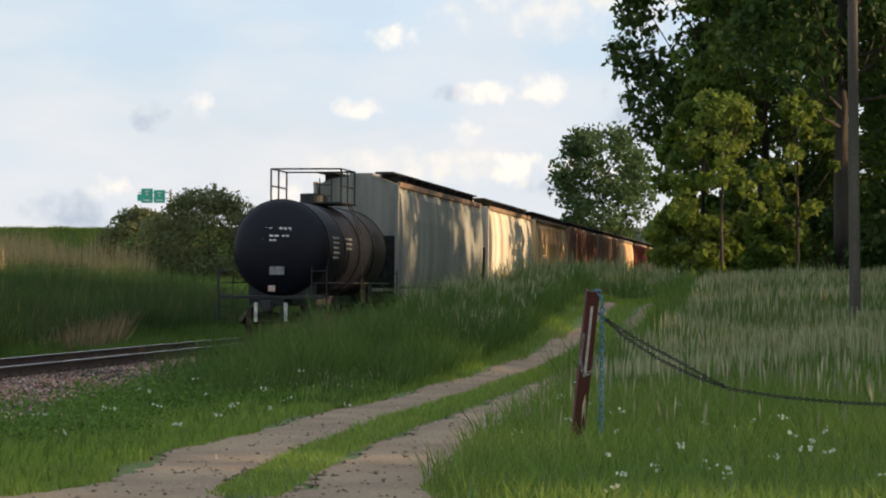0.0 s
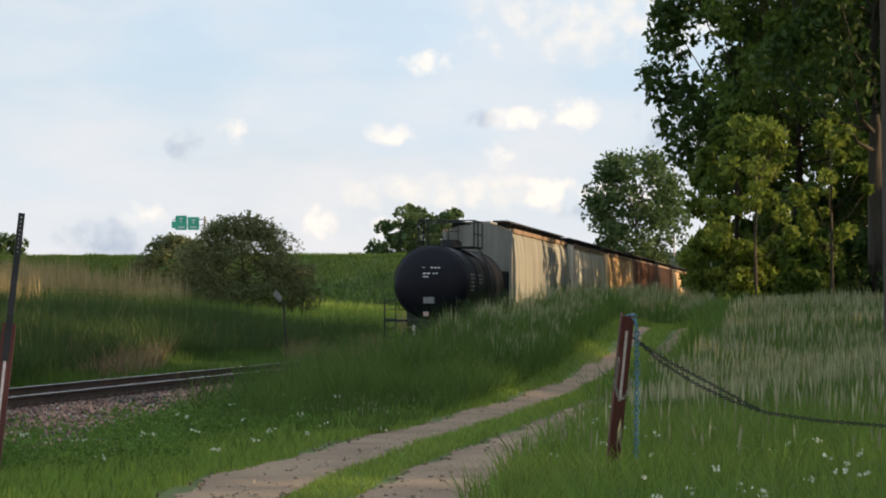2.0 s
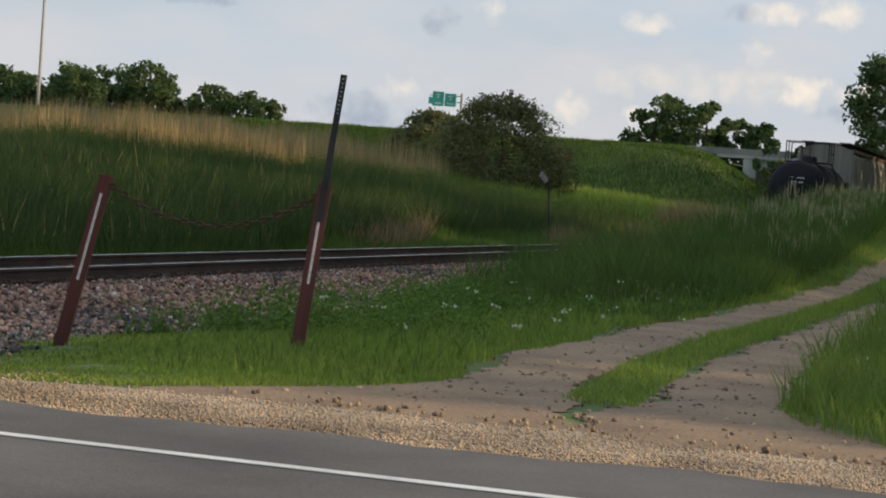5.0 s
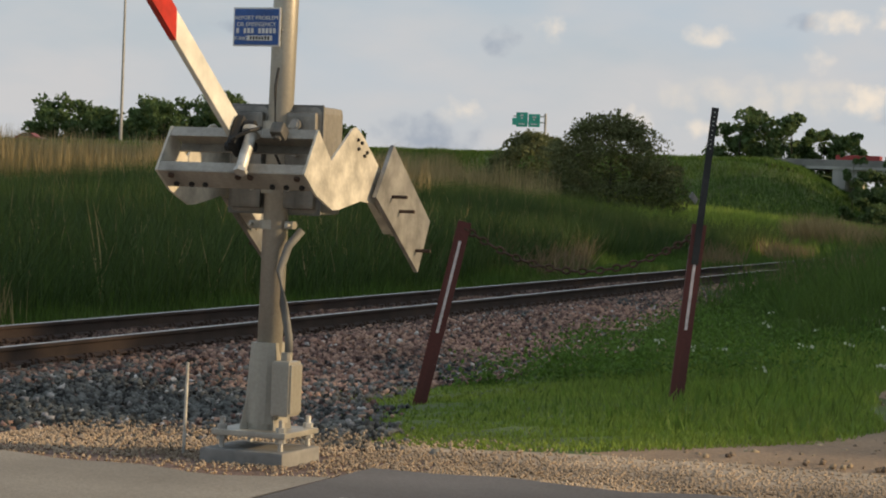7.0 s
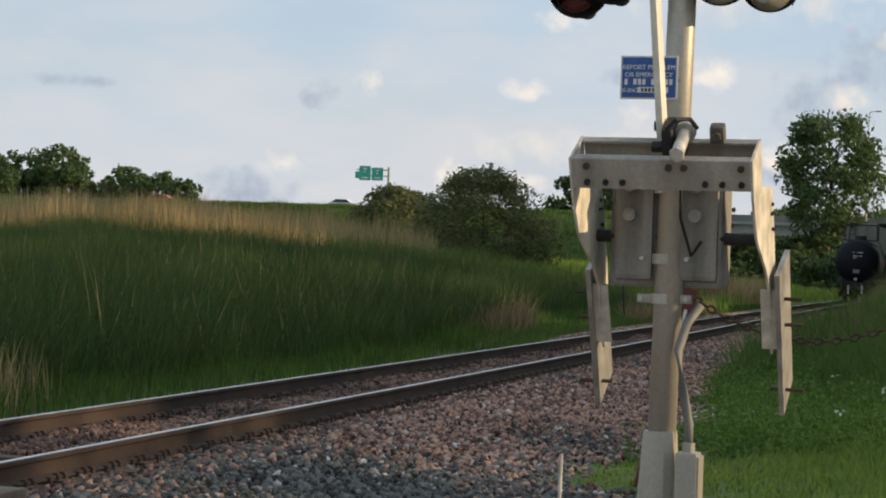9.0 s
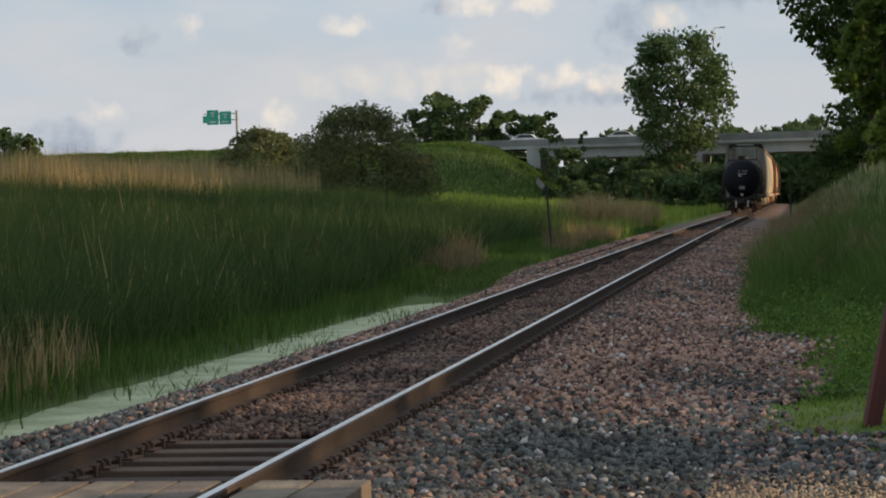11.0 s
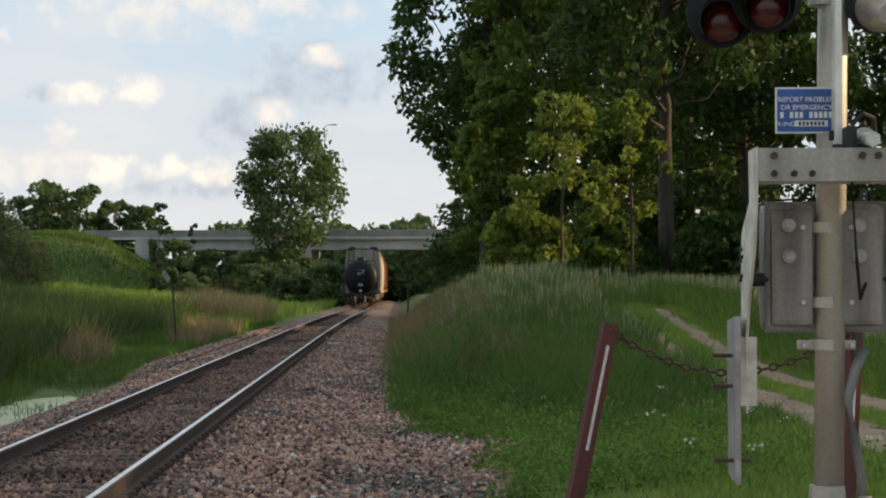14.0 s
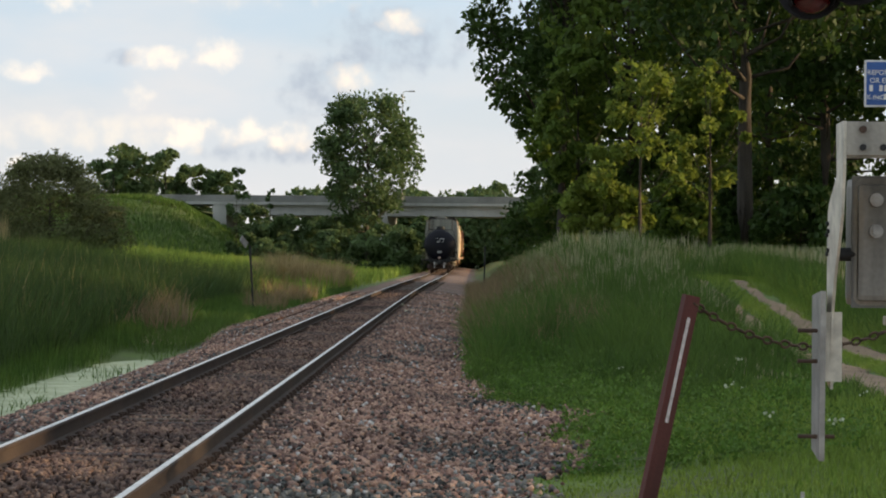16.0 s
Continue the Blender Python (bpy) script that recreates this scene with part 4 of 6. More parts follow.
            rod(bm, ((x0 + x1) / 2 - 0.02, -0.085, z), ((x0 + x1) / 2 - 0.02, -0.03, z), 0.035, seg=16)
            rod(bm, ((x0 + x1) / 2 - 0.02, -0.1, z), ((x0 + x1) / 2 - 0.02, -0.08, z), 0.024, seg=6)
            part("housing_plug", bm, MAT["galvanised"], h)
    for z in (PIVOT - 0.34, PIVOT - 0.12, PIVOT + 0.27):
        bm = bmesh.new()
        rod(bm, (0, 0, z - 0.028), (0, 0, z + 0.028), 0.082, seg=24)
        box(bm, -0.15, 0.15, -0.03, 0.03, z - 0.024, z + 0.024, bevel=0.008)
        c = part("mast_clamp", bm, MAT["mast"], gate)
        for s in (-1, 1):
            bm = bmesh.new()
            rod(bm, (s * 0.125, -0.07, z), (s * 0.125, 0.07, z), 0.013, seg=6)
            part("clamp_bolt", bm, MAT["pale_metal"], c)
    bm = bmesh.new()
    tube(bm, [(0.05, -0.1, PIVOT + 0.62), (0.1, -0.24, PIVOT + 0.5), (0.12, -0.26, PIVOT + 0.1), (0.16, -0.12, PIVOT - 0.1), (0.2, -0.05, PIVOT - 0.02)], 0.009, 6)
    part("cable", bm, MAT["steel_dark"], gate, smooth=True)
    bm = bmesh.new()
    rod(bm, (-0.4, 0.04, PIVOT), (0.5, 0.04, PIVOT), 0.035, seg=16)
    part("main_shaft", bm, MAT["steel_dark"], gate)
    # notice plate on the mast
    held = Matrix.Translation((0.03, 0, 0.025))
    bm = bmesh.new()
    box(bm, -0.3, 0.02, -0.0980, -0.0900, 2.500, 2.740, bevel=0.003)
    sign = part("notice_sign", bm, MAT["white_paint"], gate, "blue and white enamel notice plate")
    sign.matrix_basis = held
    bm = bmesh.new()
    box(bm, -0.29, 0.01, -0.1020, -0.0985, 2.510, 2.730)
    part("sign_field", bm, MAT["sign_blue"], sign)
    for text, z, size, x in (("REPORT PROBLEM", 2.675, 0.036, -0.14), ("OR EMERGENCY", 2.634, 0.036, -0.14), ("X-ING", 2.548, 0.034, -0.245)):
        letters("sign_text", text, size, MAT["white_paint"], sign, pose(x, -0.104, z, 90, 0, 0))
    for i in range(11):
        if i not in (1, 5):
            bm = bmesh.new()
            box(bm, -0.275 + i * 0.025, -0.275 + i * 0.025 + 0.017, -0.1055, -0.1025, 2.580, 2.612)
            part("number_bar", bm, MAT["white_paint"], sign)
    bm = bmesh.new()
    box(bm, -0.2, -0.03, -0.1055, -0.1025, 2.536, 2.567)
    tag = part("number_tag", bm, MAT["white_paint"], sign)
    bm = bmesh.new()
    for i in range(7):
        box(bm, -0.18 + i * 0.02, -0.18 + i * 0.02 + 0.012, -0.1080, -0.1045, 2.542, 2.561)
    part("tag_bars", bm, MAT["steel_dark"], tag)
    bm = bmesh.new()
    box(bm, -0.03, 0.03, -0.089, -0.06, 2.6, 2.610)
    part("sign_bracket", bm, MAT["galvanised"], sign)
    # flashing light heads with hoods, above the notice
    for x, y, sgn in ((-0.54, -0.02, -1), (-0.32, -0.15, -1), (0.27, -0.1, 1), (0.5, 0.2, 1)):
        z = 3.11 if x < -0.5 else 3.17
        bm = bmesh.new()
        rod(bm, (x, y - 0.005, z + 0.05), (x, y + 0.012, z + 0.05), 0.18, seg=40)
        head = part("signal_disc", bm, MAT["signal_black"], gate, "black signal backing disc")
        bm = bmesh.new()
        rod(bm, (x, y - sgn * 0.012, z), (x, y - sgn * 0.26, z - 0.06), 0.13, 0.05, seg=24)
        part("lamp_body", bm, MAT["galvanised"] if sgn > 0 else MAT["signal_black"], head, smooth=False)
        bm = bmesh.new()
        bmesh.ops.create_uvsphere(bm, u_segments=24, v_segments=12, radius=0.108, matrix=Matrix.Translation((x, y + sgn * 0.05, z)) @ Matrix.Diagonal((1, 0.6, 1, 1)))
        part("red_lens", bm, MAT["red_lens"], head, smooth=True)
        bm = bmesh.new()
        hood(bm, x, y + sgn * 0.014, z, 0.125, sgn * 0.3)
        part("lamp_hood", bm, MAT["signal_black"], head)
    bm = bmesh.new()
    rod(bm, (-0.6, 0.07, 3.28), (0.6, 0.07, 3.28), 0.03, seg=12)
    rod(bm, (0, 0.0, 3.2), (0, 0.0, 3.4), 0.085, seg=20)
    part("light_crossarm", bm, MAT["mast"], gate)
    # the swinging assembly: built for the raised arm, about the shaft
    bm = bmesh.new()
    for y, f in ((-0.48, -1), (-0.17, 1)):
        box(bm, -0.488, 0.455, y - 0.006, y + 0.006, 0.492, 0.657)
        box(bm, -0.488, 0.455, min(y, y - f * 0.06), max(y, y - f * 0.06), 0.647, 0.659)
        box(bm, -0.488, 0.455, min(y, y - f * 0.06), max(y, y - f * 0.06), 0.49, 0.502)
    swing = part("arm_frame", bm, MAT["frame_shaded"], gate, "white steel channel frame that carries the gate arm")
    side = Matrix.Rotation(math.pi / 2, 4, "Z") @ Matrix.Rotation(math.pi / 2, 4, "X")
    for s, out in ((-1, 0.033), (1, 0.0)):
        bm = bmesh.new()
        prism(bm, [(-0.486, 0.662), (-0.165, 0.662), (-0.2, 0.4), (0.14, 0.26), (0.18, 0.22), (0.2, 0.12), (0.2, -0.26), (0.15, -0.68), (0.0, -0.7), (-0.03, -0.3), (-0.13, -0.12), (-0.36, 0.12), (-0.42, 0.2), (-0.486, 0.45)], -0.007, 0.007, Matrix.Translation((s * (0.464 + out), 0, 0)) @ side)
        sa = part("side_arm", bm, MAT["white_weathered"], swing, "white painted steel counterweight arm")
        bm = bmesh.new()
        box(bm, s * (0.464 + out) - 0.05, s * (0.464 + out) + 0.05, -0.012, 0.003, -0.66, -0.3)
        part("arm_flange", bm, MAT["white_weathered"], sa)
        for y, z in ((0.13, 0.16), (0.09, 0.12), (0.15, 0.1), (0.11, 0.02), (0.15, 0.0)):
            bm = bmesh.new()
            rod(bm, (s * (0.45 + out), y, z), (s * (0.485 + out), y, z), 0.011, seg=6)
            part("bolt", bm, MAT["steel_dark"], sa)
        bm = bmesh.new()
        prism(bm, [(-0.05, -0.19), (0.37, -0.22), (0.35, -1.04), (-0.03, -1.07)], -0.014, 0.014, Matrix.Translation((s * (0.515 + out), 0, 0)) @ side)
        cw = part("counterweight", bm, MAT["galvanised"], swing, "grey steel counterweight plate")
        for y, z in ((0.1, -0.4), (0.1, -0.56), (0.06, -0.95)):
            bm = bmesh.new()
            rod(bm, (s * (0.44 + out), y, z), (s * (0.63 + out), y, z), 0.011, seg=8)
            part("threaded_rod", bm, MAT["steel_rust"], cw)
    for x in (-0.41, -0.31, -0.22, 0.22, 0.31, 0.41):
        bm = bmesh.new()
        rod(bm, (x, -0.502, 0.53), (x, -0.484, 0.53), 0.017, seg=8)
        part("bolt", bm, MAT["steel_dark"], swing)
    for x in (-0.41, 0.03, 0.11, 0.41):
        bm = bmesh.new()
        rod(bm, (x, -0.502, 0.62), (x, -0.484, 0.62), 0.019, seg=8)
        part("bolt", bm, MAT["steel_rust"], swing)
    bm = bmesh.new()
    rod(bm, (0.08, -0.5, 0.7), (0.08, -0.22, 0.72), 0.034, seg=16)
    rod(bm, (0.08, -0.25, 0.72), (0.08, -0.22, 0.72), 0.058, seg=20)
    rod(bm, (0.08, -0.515, 0.7), (0.08, -0.49, 0.7), 0.042, seg=6)
    part("arm_bracket", bm, MAT["pale_metal"], swing, "bright steel tube on the arm's hub")
    bm = bmesh.new()
    box(bm, -0.03, 0.03, -0.36, -0.15, 0.62, 0.78, bevel=0.025)
    rod(bm, (-0.09, -0.2, 0.74), (0.1, -0.2, 0.74), 0.028, seg=10)
    rod(bm, (-0.09, -0.3, 0.66), (0.1, -0.3, 0.66), 0.03, seg=10)
    tube(bm, [(0.0, -0.34, 0.78), (0.06, -0.36, 0.84), (0.12, -0.3, 0.82), (0.14, -0.22, 0.74)], 0.012, 6)
    part("arm_hub", bm, MAT["steel_dark"], swing, "dark oily hub that clamps the arm")
    bm = bmesh.new()
    box(bm, 0.21, 0.29, -0.26, -0.18, 0.66, 0.76, bevel=0.02)
    rod(bm, (0.25, -0.28, 0.71), (0.25, -0.25, 0.71), 0.025, seg=6)
    part("arm_stop", bm, MAT["housing"], swing)
    # arm: white board on edge with slanted red bands
    bm = bmesh.new()
    box(bm, -0.07, -0.034, -0.27, -0.13, 0.67, 4.8, bevel=0.006)
    arm = part("gate_arm", bm, MAT["arm_white"], swing, "white gate arm with red bands")
    for z in (1.62, 2.45, 3.25, 4.05):
        bm = bmesh.new()
        prism(bm, [(-0.272, z), (-0.128, z + 0.1), (-0.128, z + 0.5), (-0.272, z + 0.4)], -0.072, -0.032, Matrix(((0, 0, 1, 0), (1, 0, 0, 0), (0, 1, 0, 0), (0, 0, 0, 1))))
        bmesh.ops.recalc_face_normals(bm, faces=bm.faces)
        part("red_band", bm, MAT["arm_red"], arm)
    swing.matrix_basis = pose(0.09, 0.04, PIVOT)
    return gate, swing


def hood(bm, x, y, z, r, depth):
    n, rings = 18, []
    for d in (0.0, 1.0):
        rings.append([])
        for i in range(n + 1):
            a = radians(-35 + 250 * i / n)
            rings[-1].append(bm.verts.new((x + r * math.cos(a), y + depth * d * (0.55 + 0.45 * max(0, math.sin(a))), z + r * math.sin(a))))
    for i in range(n):
        bm.faces.new((rings[0][i], rings[0][i + 1], rings[1][i + 1], rings[1][i]))
    bmesh.ops.solidify(bm, geom=bm.faces[:], thickness=0.006)


def letters(name, text, size, mat, parent, m):
    cu = bpy.data.curves.new(name, "FONT")
    cu.body, cu.size, cu.extrude, cu.align_x, cu.align_y = text, size, 0.0015, "CENTER", "CENTER"
    ob = new(name, cu)
    me = bpy.data.meshes.new_from_object(ob)
    bpy.data.objects.remove(ob)
    me.materials.append(mat)
    ob = new(name, me)
    ob.parent, ob.matrix_basis = parent, m
    return ob


def channel_post(base, top, label, plate=True):
    """A leaning red steel post of channel section with a pale strip on its face."""
    base, top = Vector(base), Vector(top)
    length = (top - base).length
    up = (top - base).normalized()
    out = Vector((0.35, -1, 0))
    right = (-out).cross(up).normalized()
    q = Matrix((right, up.cross(right), up)).transposed().to_4x4()
    ob = thing("chain_post", Matrix.Translation(base) @ q, label, "post", "chain posts")
    bm = bmesh.new()
    prism(bm, [(-0.06, -0.05), (0.06, -0.05), (0.06, 0.04), (0.045, 0.04), (0.045, -0.035), (-0.045, -0.035), (-0.045, 0.04), (-0.06, 0.04)], -0.35, length)
    part("post_body", bm, MAT["red_post"], ob)
    bm = bmesh.new()
    box(bm, -0.012, 0.012, -0.056, -0.049, length * 0.42, length * 0.9)
    part("reflector_strip", bm, MAT["strip"], ob, "pale reflector strip")
    return ob


def chain(name, pts, size, mat, label):
    """Real links along a line of points."""
    pts = [Vector(p) for p in pts]
    fine = []
    for a, b in zip(pts, pts[1:]):
        k = max(1, int((b - a).length / (size * 1.45)))
        fine += [a.lerp(b, i / k) for i in range(k)]
    fine.append(pts[-1])
    bm = bmesh.new()
    for i, (a, b) in enumerate(zip(fine, fine[1:])):
        d = (b - a).normalized()
        q = d.to_track_quat("X", "Z").to_matrix().to_4x4() @ Matrix.Rotation(math.pi / 2 * (i % 2), 4, "X")
        m = Matrix.Translation((a + b) / 2) @ q
        loop = [m @ Vector((math.cos(t) * size, math.sin(t) * size * 0.7, 0)) for t in [2 * math.pi * k / 8 for k in range(9)]]
        tube(bm, loop, size * 0.3, 5)
    return tagged(part(name, bm, mat), label, "chain", "barrier chains")


def sag(a, b, drop, n=14):
    a, b = Vector(a), Vector(b)
    return [a.lerp(b, i / n) - Vector((0, 0, 4 * drop * (i / n) * (1 - i / n))) for i in range(n + 1)]


P1, P2, P3 = ((7.88, 17.55, 0.02), (8.1, 17.0, 1.42)), ((2.55, 14.92, -0.25), (2.66, 15.08, 1.32)), ((0.33, 14.52, -0.42), (0.68, 14.6, 1.27))


def make_posts():
    a = channel_post(*P1, "leaning red-brown steel post with a pale strip and blue rope")
    channel_post(*P2, "leaning red steel post with a black perforated bar on top")
    channel_post(*P3, "leaning dark red steel post in the grass beside the ballast")
    d = Vector(P2[1]) - Vector(P2[0])
    up = d.normalized()
    right = Vector((-0.35, 1, 0)).cross(up).normalized()
    q = Matrix((right, up.cross(right), up)).transposed().to_4x4()
    ob = thing("perforated_bar", Matrix.Translation(P2[1]) @ q, "black perforated steel bar clamped on the red post", "sign bar")
    bm = bmesh.new()
    box(bm, -0.03, 0.03, -0.062, -0.054, -0.35, 1.02)
    part("bar", bm, MAT["steel_dark"], ob)
    for k in range(9):
        bm = bmesh.new()
        rod(bm, (0, -0.064, 0.98 - k * 0.04), (0, -0.0615, 0.98 - k * 0.04), 0.006, seg=8)
        part("bar_hole", bm, MAT["pale_metal"], ob)
    # chains
    chain("barrier_chain", sag((0.68, 14.58, 1.22), (2.66, 15.05, 1.25), 0.36), 0.038, MAT["chain_rust"], "rusty steel chain slung between two red posts")
    chain("barrier_chain", [(8.16, 16.98, 1.2), (8.4, 16.98, 0.98), (8.75, 17.0, 0.76), (9.1, 17.0, 0.6), (9.4, 17.02, 0.5), (9.9, 17.05, 0.43), (10.5, 17.1, 0.385), (11.2, 17.2, 0.37), (12.2, 17.3, 0.39), (13.4, 17.5, 0.5)], 0.02, MAT["steel_dark"], "dark steel chain slung low from the red post")
    chain("barrier_chain", [(8.16, 16.95, 1.19), (8.5, 16.96, 0.97), (8.9, 16.98, 0.76), (9.25, 17.0, 0.57), (9.36, 17.0, 0.52)], 0.02, MAT["steel_dark"], "dark steel chain hung double from the red post")
    chain("blue_chain", [(8.1, 16.9, 1.4), (8.17, 16.9, 1.42), (8.2, 16.92, 1.3), (8.2, 16.93, 0.7), (8.19, 16.95, 0.05)], 0.03, MAT["blue_rope"], "faded blue chain draped over the red post")
    chain("blue_chain", [(8.02, 16.98, 1.0), (7.98, 17.0, 0.75), (8.03, 16.96, 0.6), (8.1, 17.0, 0.66), (8.14, 17.02, 0.8)], 0.022, MAT["conduit"], "dull grey steel chain wound round the red post")
    # thin stake by the gate
    bm = bmesh.new()
    rod(bm, (0.96, 8.9, -0.3), (0.97, 8.9, 0.36), 0.011, seg=8)
    st = part("marker_stake", bm, MAT["pale_metal"])
    tagged(st, "thin pale metal stake beside the crossing gate", "stake")
    # marker sign left of the track, and a second post right of it
    ob = thing("track_sign", pose(-10.55, 67.2, -0.3), "thin dark steel post with a small white tilted sign", "sign")
    bm = bmesh.new()
    rod(bm, (0.05, 0, -0.3), (-0.1, 0, 2.1), 0.035, seg=8)
    part("post", bm, MAT["steel_dark"], ob)
    bm = bmesh.new()
    box(bm, -0.2, 0.2, -0.012, 0.012, -0.11, 0.11, m=pose(-0.3, 0.0, 2.24, 0, 38, 62))
    part("sign_plate", bm, MAT["grey_plate"], ob)
    bm = bmesh.new()
    rod(bm, (-4.55, 99.8, -0.6), (-4.5, 99.8, 2.0), 0.04, seg=8)
    p = part("line_post", bm, MAT["steel_dark"])
    tagged(p, "thin dark steel post beside the ballast", "post")


# ---- trees, grass ----


def leaves(rng, centres, radii, count, size, squash=0.8):
    """Leaf blades (n, 4, 3) scattered on the outer parts of clumps."""
    k = len(centres)
    idx = rng.integers(0, k, count)
    d = rng.normal(size=(count, 3))
    d /= np.linalg.norm(d, axis=1)[:, None]
    r = radii[idx] * rng.uniform(0.35, 1.05, count) ** 0.6
    c = centres[idx] + d * r[:, None] * np.array([1, 1, squash])
    a = rng.normal(size=(count, 3)) + np.array([0, 0, -0.5])
    a /= np.linalg.norm(a, axis=1)[:, None]
    b = np.cross(a, rng.normal(size=(count, 3)))
    b /= np.linalg.norm(b, axis=1)[:, None] + 1e-9
    s = size * rng.uniform(0.6, 1.4, count)[:, None]
    return np.stack([c - a * s, c - b * s * 0.55 + a * s * 0.1, c + a * s, c + b * s * 0.55 + a * s * 0.1], 1)


def tree(name, x, y, height, spread, mat, label, seed, base=0.25, clumps=70, count=9000, leaf=0.22, trunk=0.25, lean=(0, 0), group="", z=None, dome=False, broad=False):
    """Tapered trunk, limbs to each main clump, and a broken crown of leaf blades."""
    rng = np.random.default_rng(seed)
    z0 = float(ground_z(x, y)) if z is None else z
    ob = thing(name, pose(x, y, z0 - 0.1), label, "tree" if height > 5 else "bush", group)
    bm = bmesh.new()
    pts = []
    for i in range(8):
        f = i / 7
        pts.append((lean[0] * f + rng.normal(0, 0.12) * trunk * 3 * f, lean[1] * f + rng.normal(0, 0.1) * trunk * 3 * f, height * 0.86 * f))
    tube(bm, pts, [trunk * (1.25 - 0.25 * min(1, i)) * (1 - 0.8 * i / 7) for i in range(8)], 9)
    cs, rs = [], []
    for i in range(clumps):
        f = rng.uniform(0, 1) ** 0.85
        hz = height * (base + (1 - base) * f)
        prof = math.sin(math.pi * (0.18 + 0.74 * f)) ** 0.7
        if dome:
            prof = math.sqrt(max(0.0, 1 - f ** 2.6))
        if broad:
            prof = math.sin(math.pi * (0.08 + 0.78 * f)) ** 0.75
        a = rng.uniform(0, 2 * math.pi)
        d = spread * prof * rng.uniform(0.25, 1.0) ** 0.55
        t = (hz / height) / 0.86
        cs.append((lean[0] * min(1, t) + math.cos(a) * d, lean[1] * min(1, t) + math.sin(a) * d, hz))
        rs.append(spread * rng.uniform(0.16, 0.32) * (0.75 if dome else 1))
    for i in range(0, clumps, 3):
        c = Vector(cs[i])
        f = max(0.12, min(0.8, (c.z / height) * 0.75))
        s = Vector((lean[0] * f / 0.86, lean[1] * f / 0.86, height * f))
        mid = s.lerp(c, 0.5) + Vector((0, 0, -0.04 * height))
        tube(bm, [s, mid, c], [trunk * 0.32 * (1 - f * 0.6), trunk * 0.2 * (1 - f * 0.6), 0.02], 5)
    part("trunk", bm, MAT["bark"], ob, smooth=True)
    quads("crown", leaves(rng, np.array(cs), np.array(rs), count, leaf), mat, ob)
    return ob


def blades(rng, x, y, z, height, width, bend=0.35, flat=None):
    """Grass blades (n, 4, 3): narrow kites that lean."""
    n = len(x)
    a = rng.uniform(0, 2 * np.pi, n)
    h = height * rng.uniform(0.6, 1.25, n)
    lean = h * bend * rng.uniform(0.1, 1.0, n)
    tip = np.stack([x + np.cos(a) * lean, y + np.sin(a) * lean, z + h], -1)
    midp = np.stack([x + np.cos(a) * lean * 0.35, y + np.sin(a) * lean * 0.35, z + h * 0.5], -1)
    b = rng.uniform(0, 2 * np.pi, n)
    side = np.stack([np.cos(b), np.sin(b), 0 * b], -1) * (width * rng.uniform(0.7, 1.3, n))[:, None]
    root = np.stack([x, y, z - 0.03], -1)
    return np.stack([root - side * 0.5, midp - side, tip, midp + side][:4], 1)


def make_bridge():
    y0, y1 = 275.0, 288.0
    b = thing("highway_bridge", Matrix(), "grey concrete highway bridge over the railway", "bridge")
    bm = bmesh.new()
    box(bm, -50, 70, y0 - 0.4, y1 + 0.4, 7.75, 8.1)
    part("deck", bm, MAT["concrete"], b)
    for y in (y0 - 0.4, y1 + 0.1):
        bm = bmesh.new()
        box(bm, -54, 70, y, y + 0.3, 8.1, 8.95, bevel=0.04)
        part("parapet", bm, MAT["concrete_dark"], b)
    for k in range(5):
        y = y0 + 0.3 + k * 3.05
        for x0, x1 in ((-45, -25.0), (-24.9, 6.0), (6.1, 40)):
            bm = bmesh.new()
            box(bm, x0, x1, y - 0.28, y + 0.28, 7.55, 7.75)
            box(bm, x0, x1, y - 0.12, y + 0.12, 6.75, 7.55)
            box(bm, x0, x1, y - 0.34, y + 0.34, 6.45, 6.75)
            part("girder", bm, MAT["concrete"], b)
    for x in (-24.9, 6.05):
        bm = bmesh.new()
        box(bm, x - 0.7, x + 0.7, y0 - 0.3, y1 + 0.3, 5.5, 6.45, bevel=0.05)
        part("pier_cap", bm, MAT["concrete"], b)
        for y in (y0 + 1.6, (y0 + y1) / 2, y1 - 1.6):
            bm = bmesh.new()
            rod(bm, (x, y, -0.8), (x, y, 5.5), 0.5, seg=20)
            part("pier_column", bm, MAT["concrete"], b)
    bm = bmesh.new()
    box(bm, -46.5, -44.8, y0 - 0.3, y1 + 0.3, 2, 7.75)
    part("abutment", bm, MAT["concrete"], b)


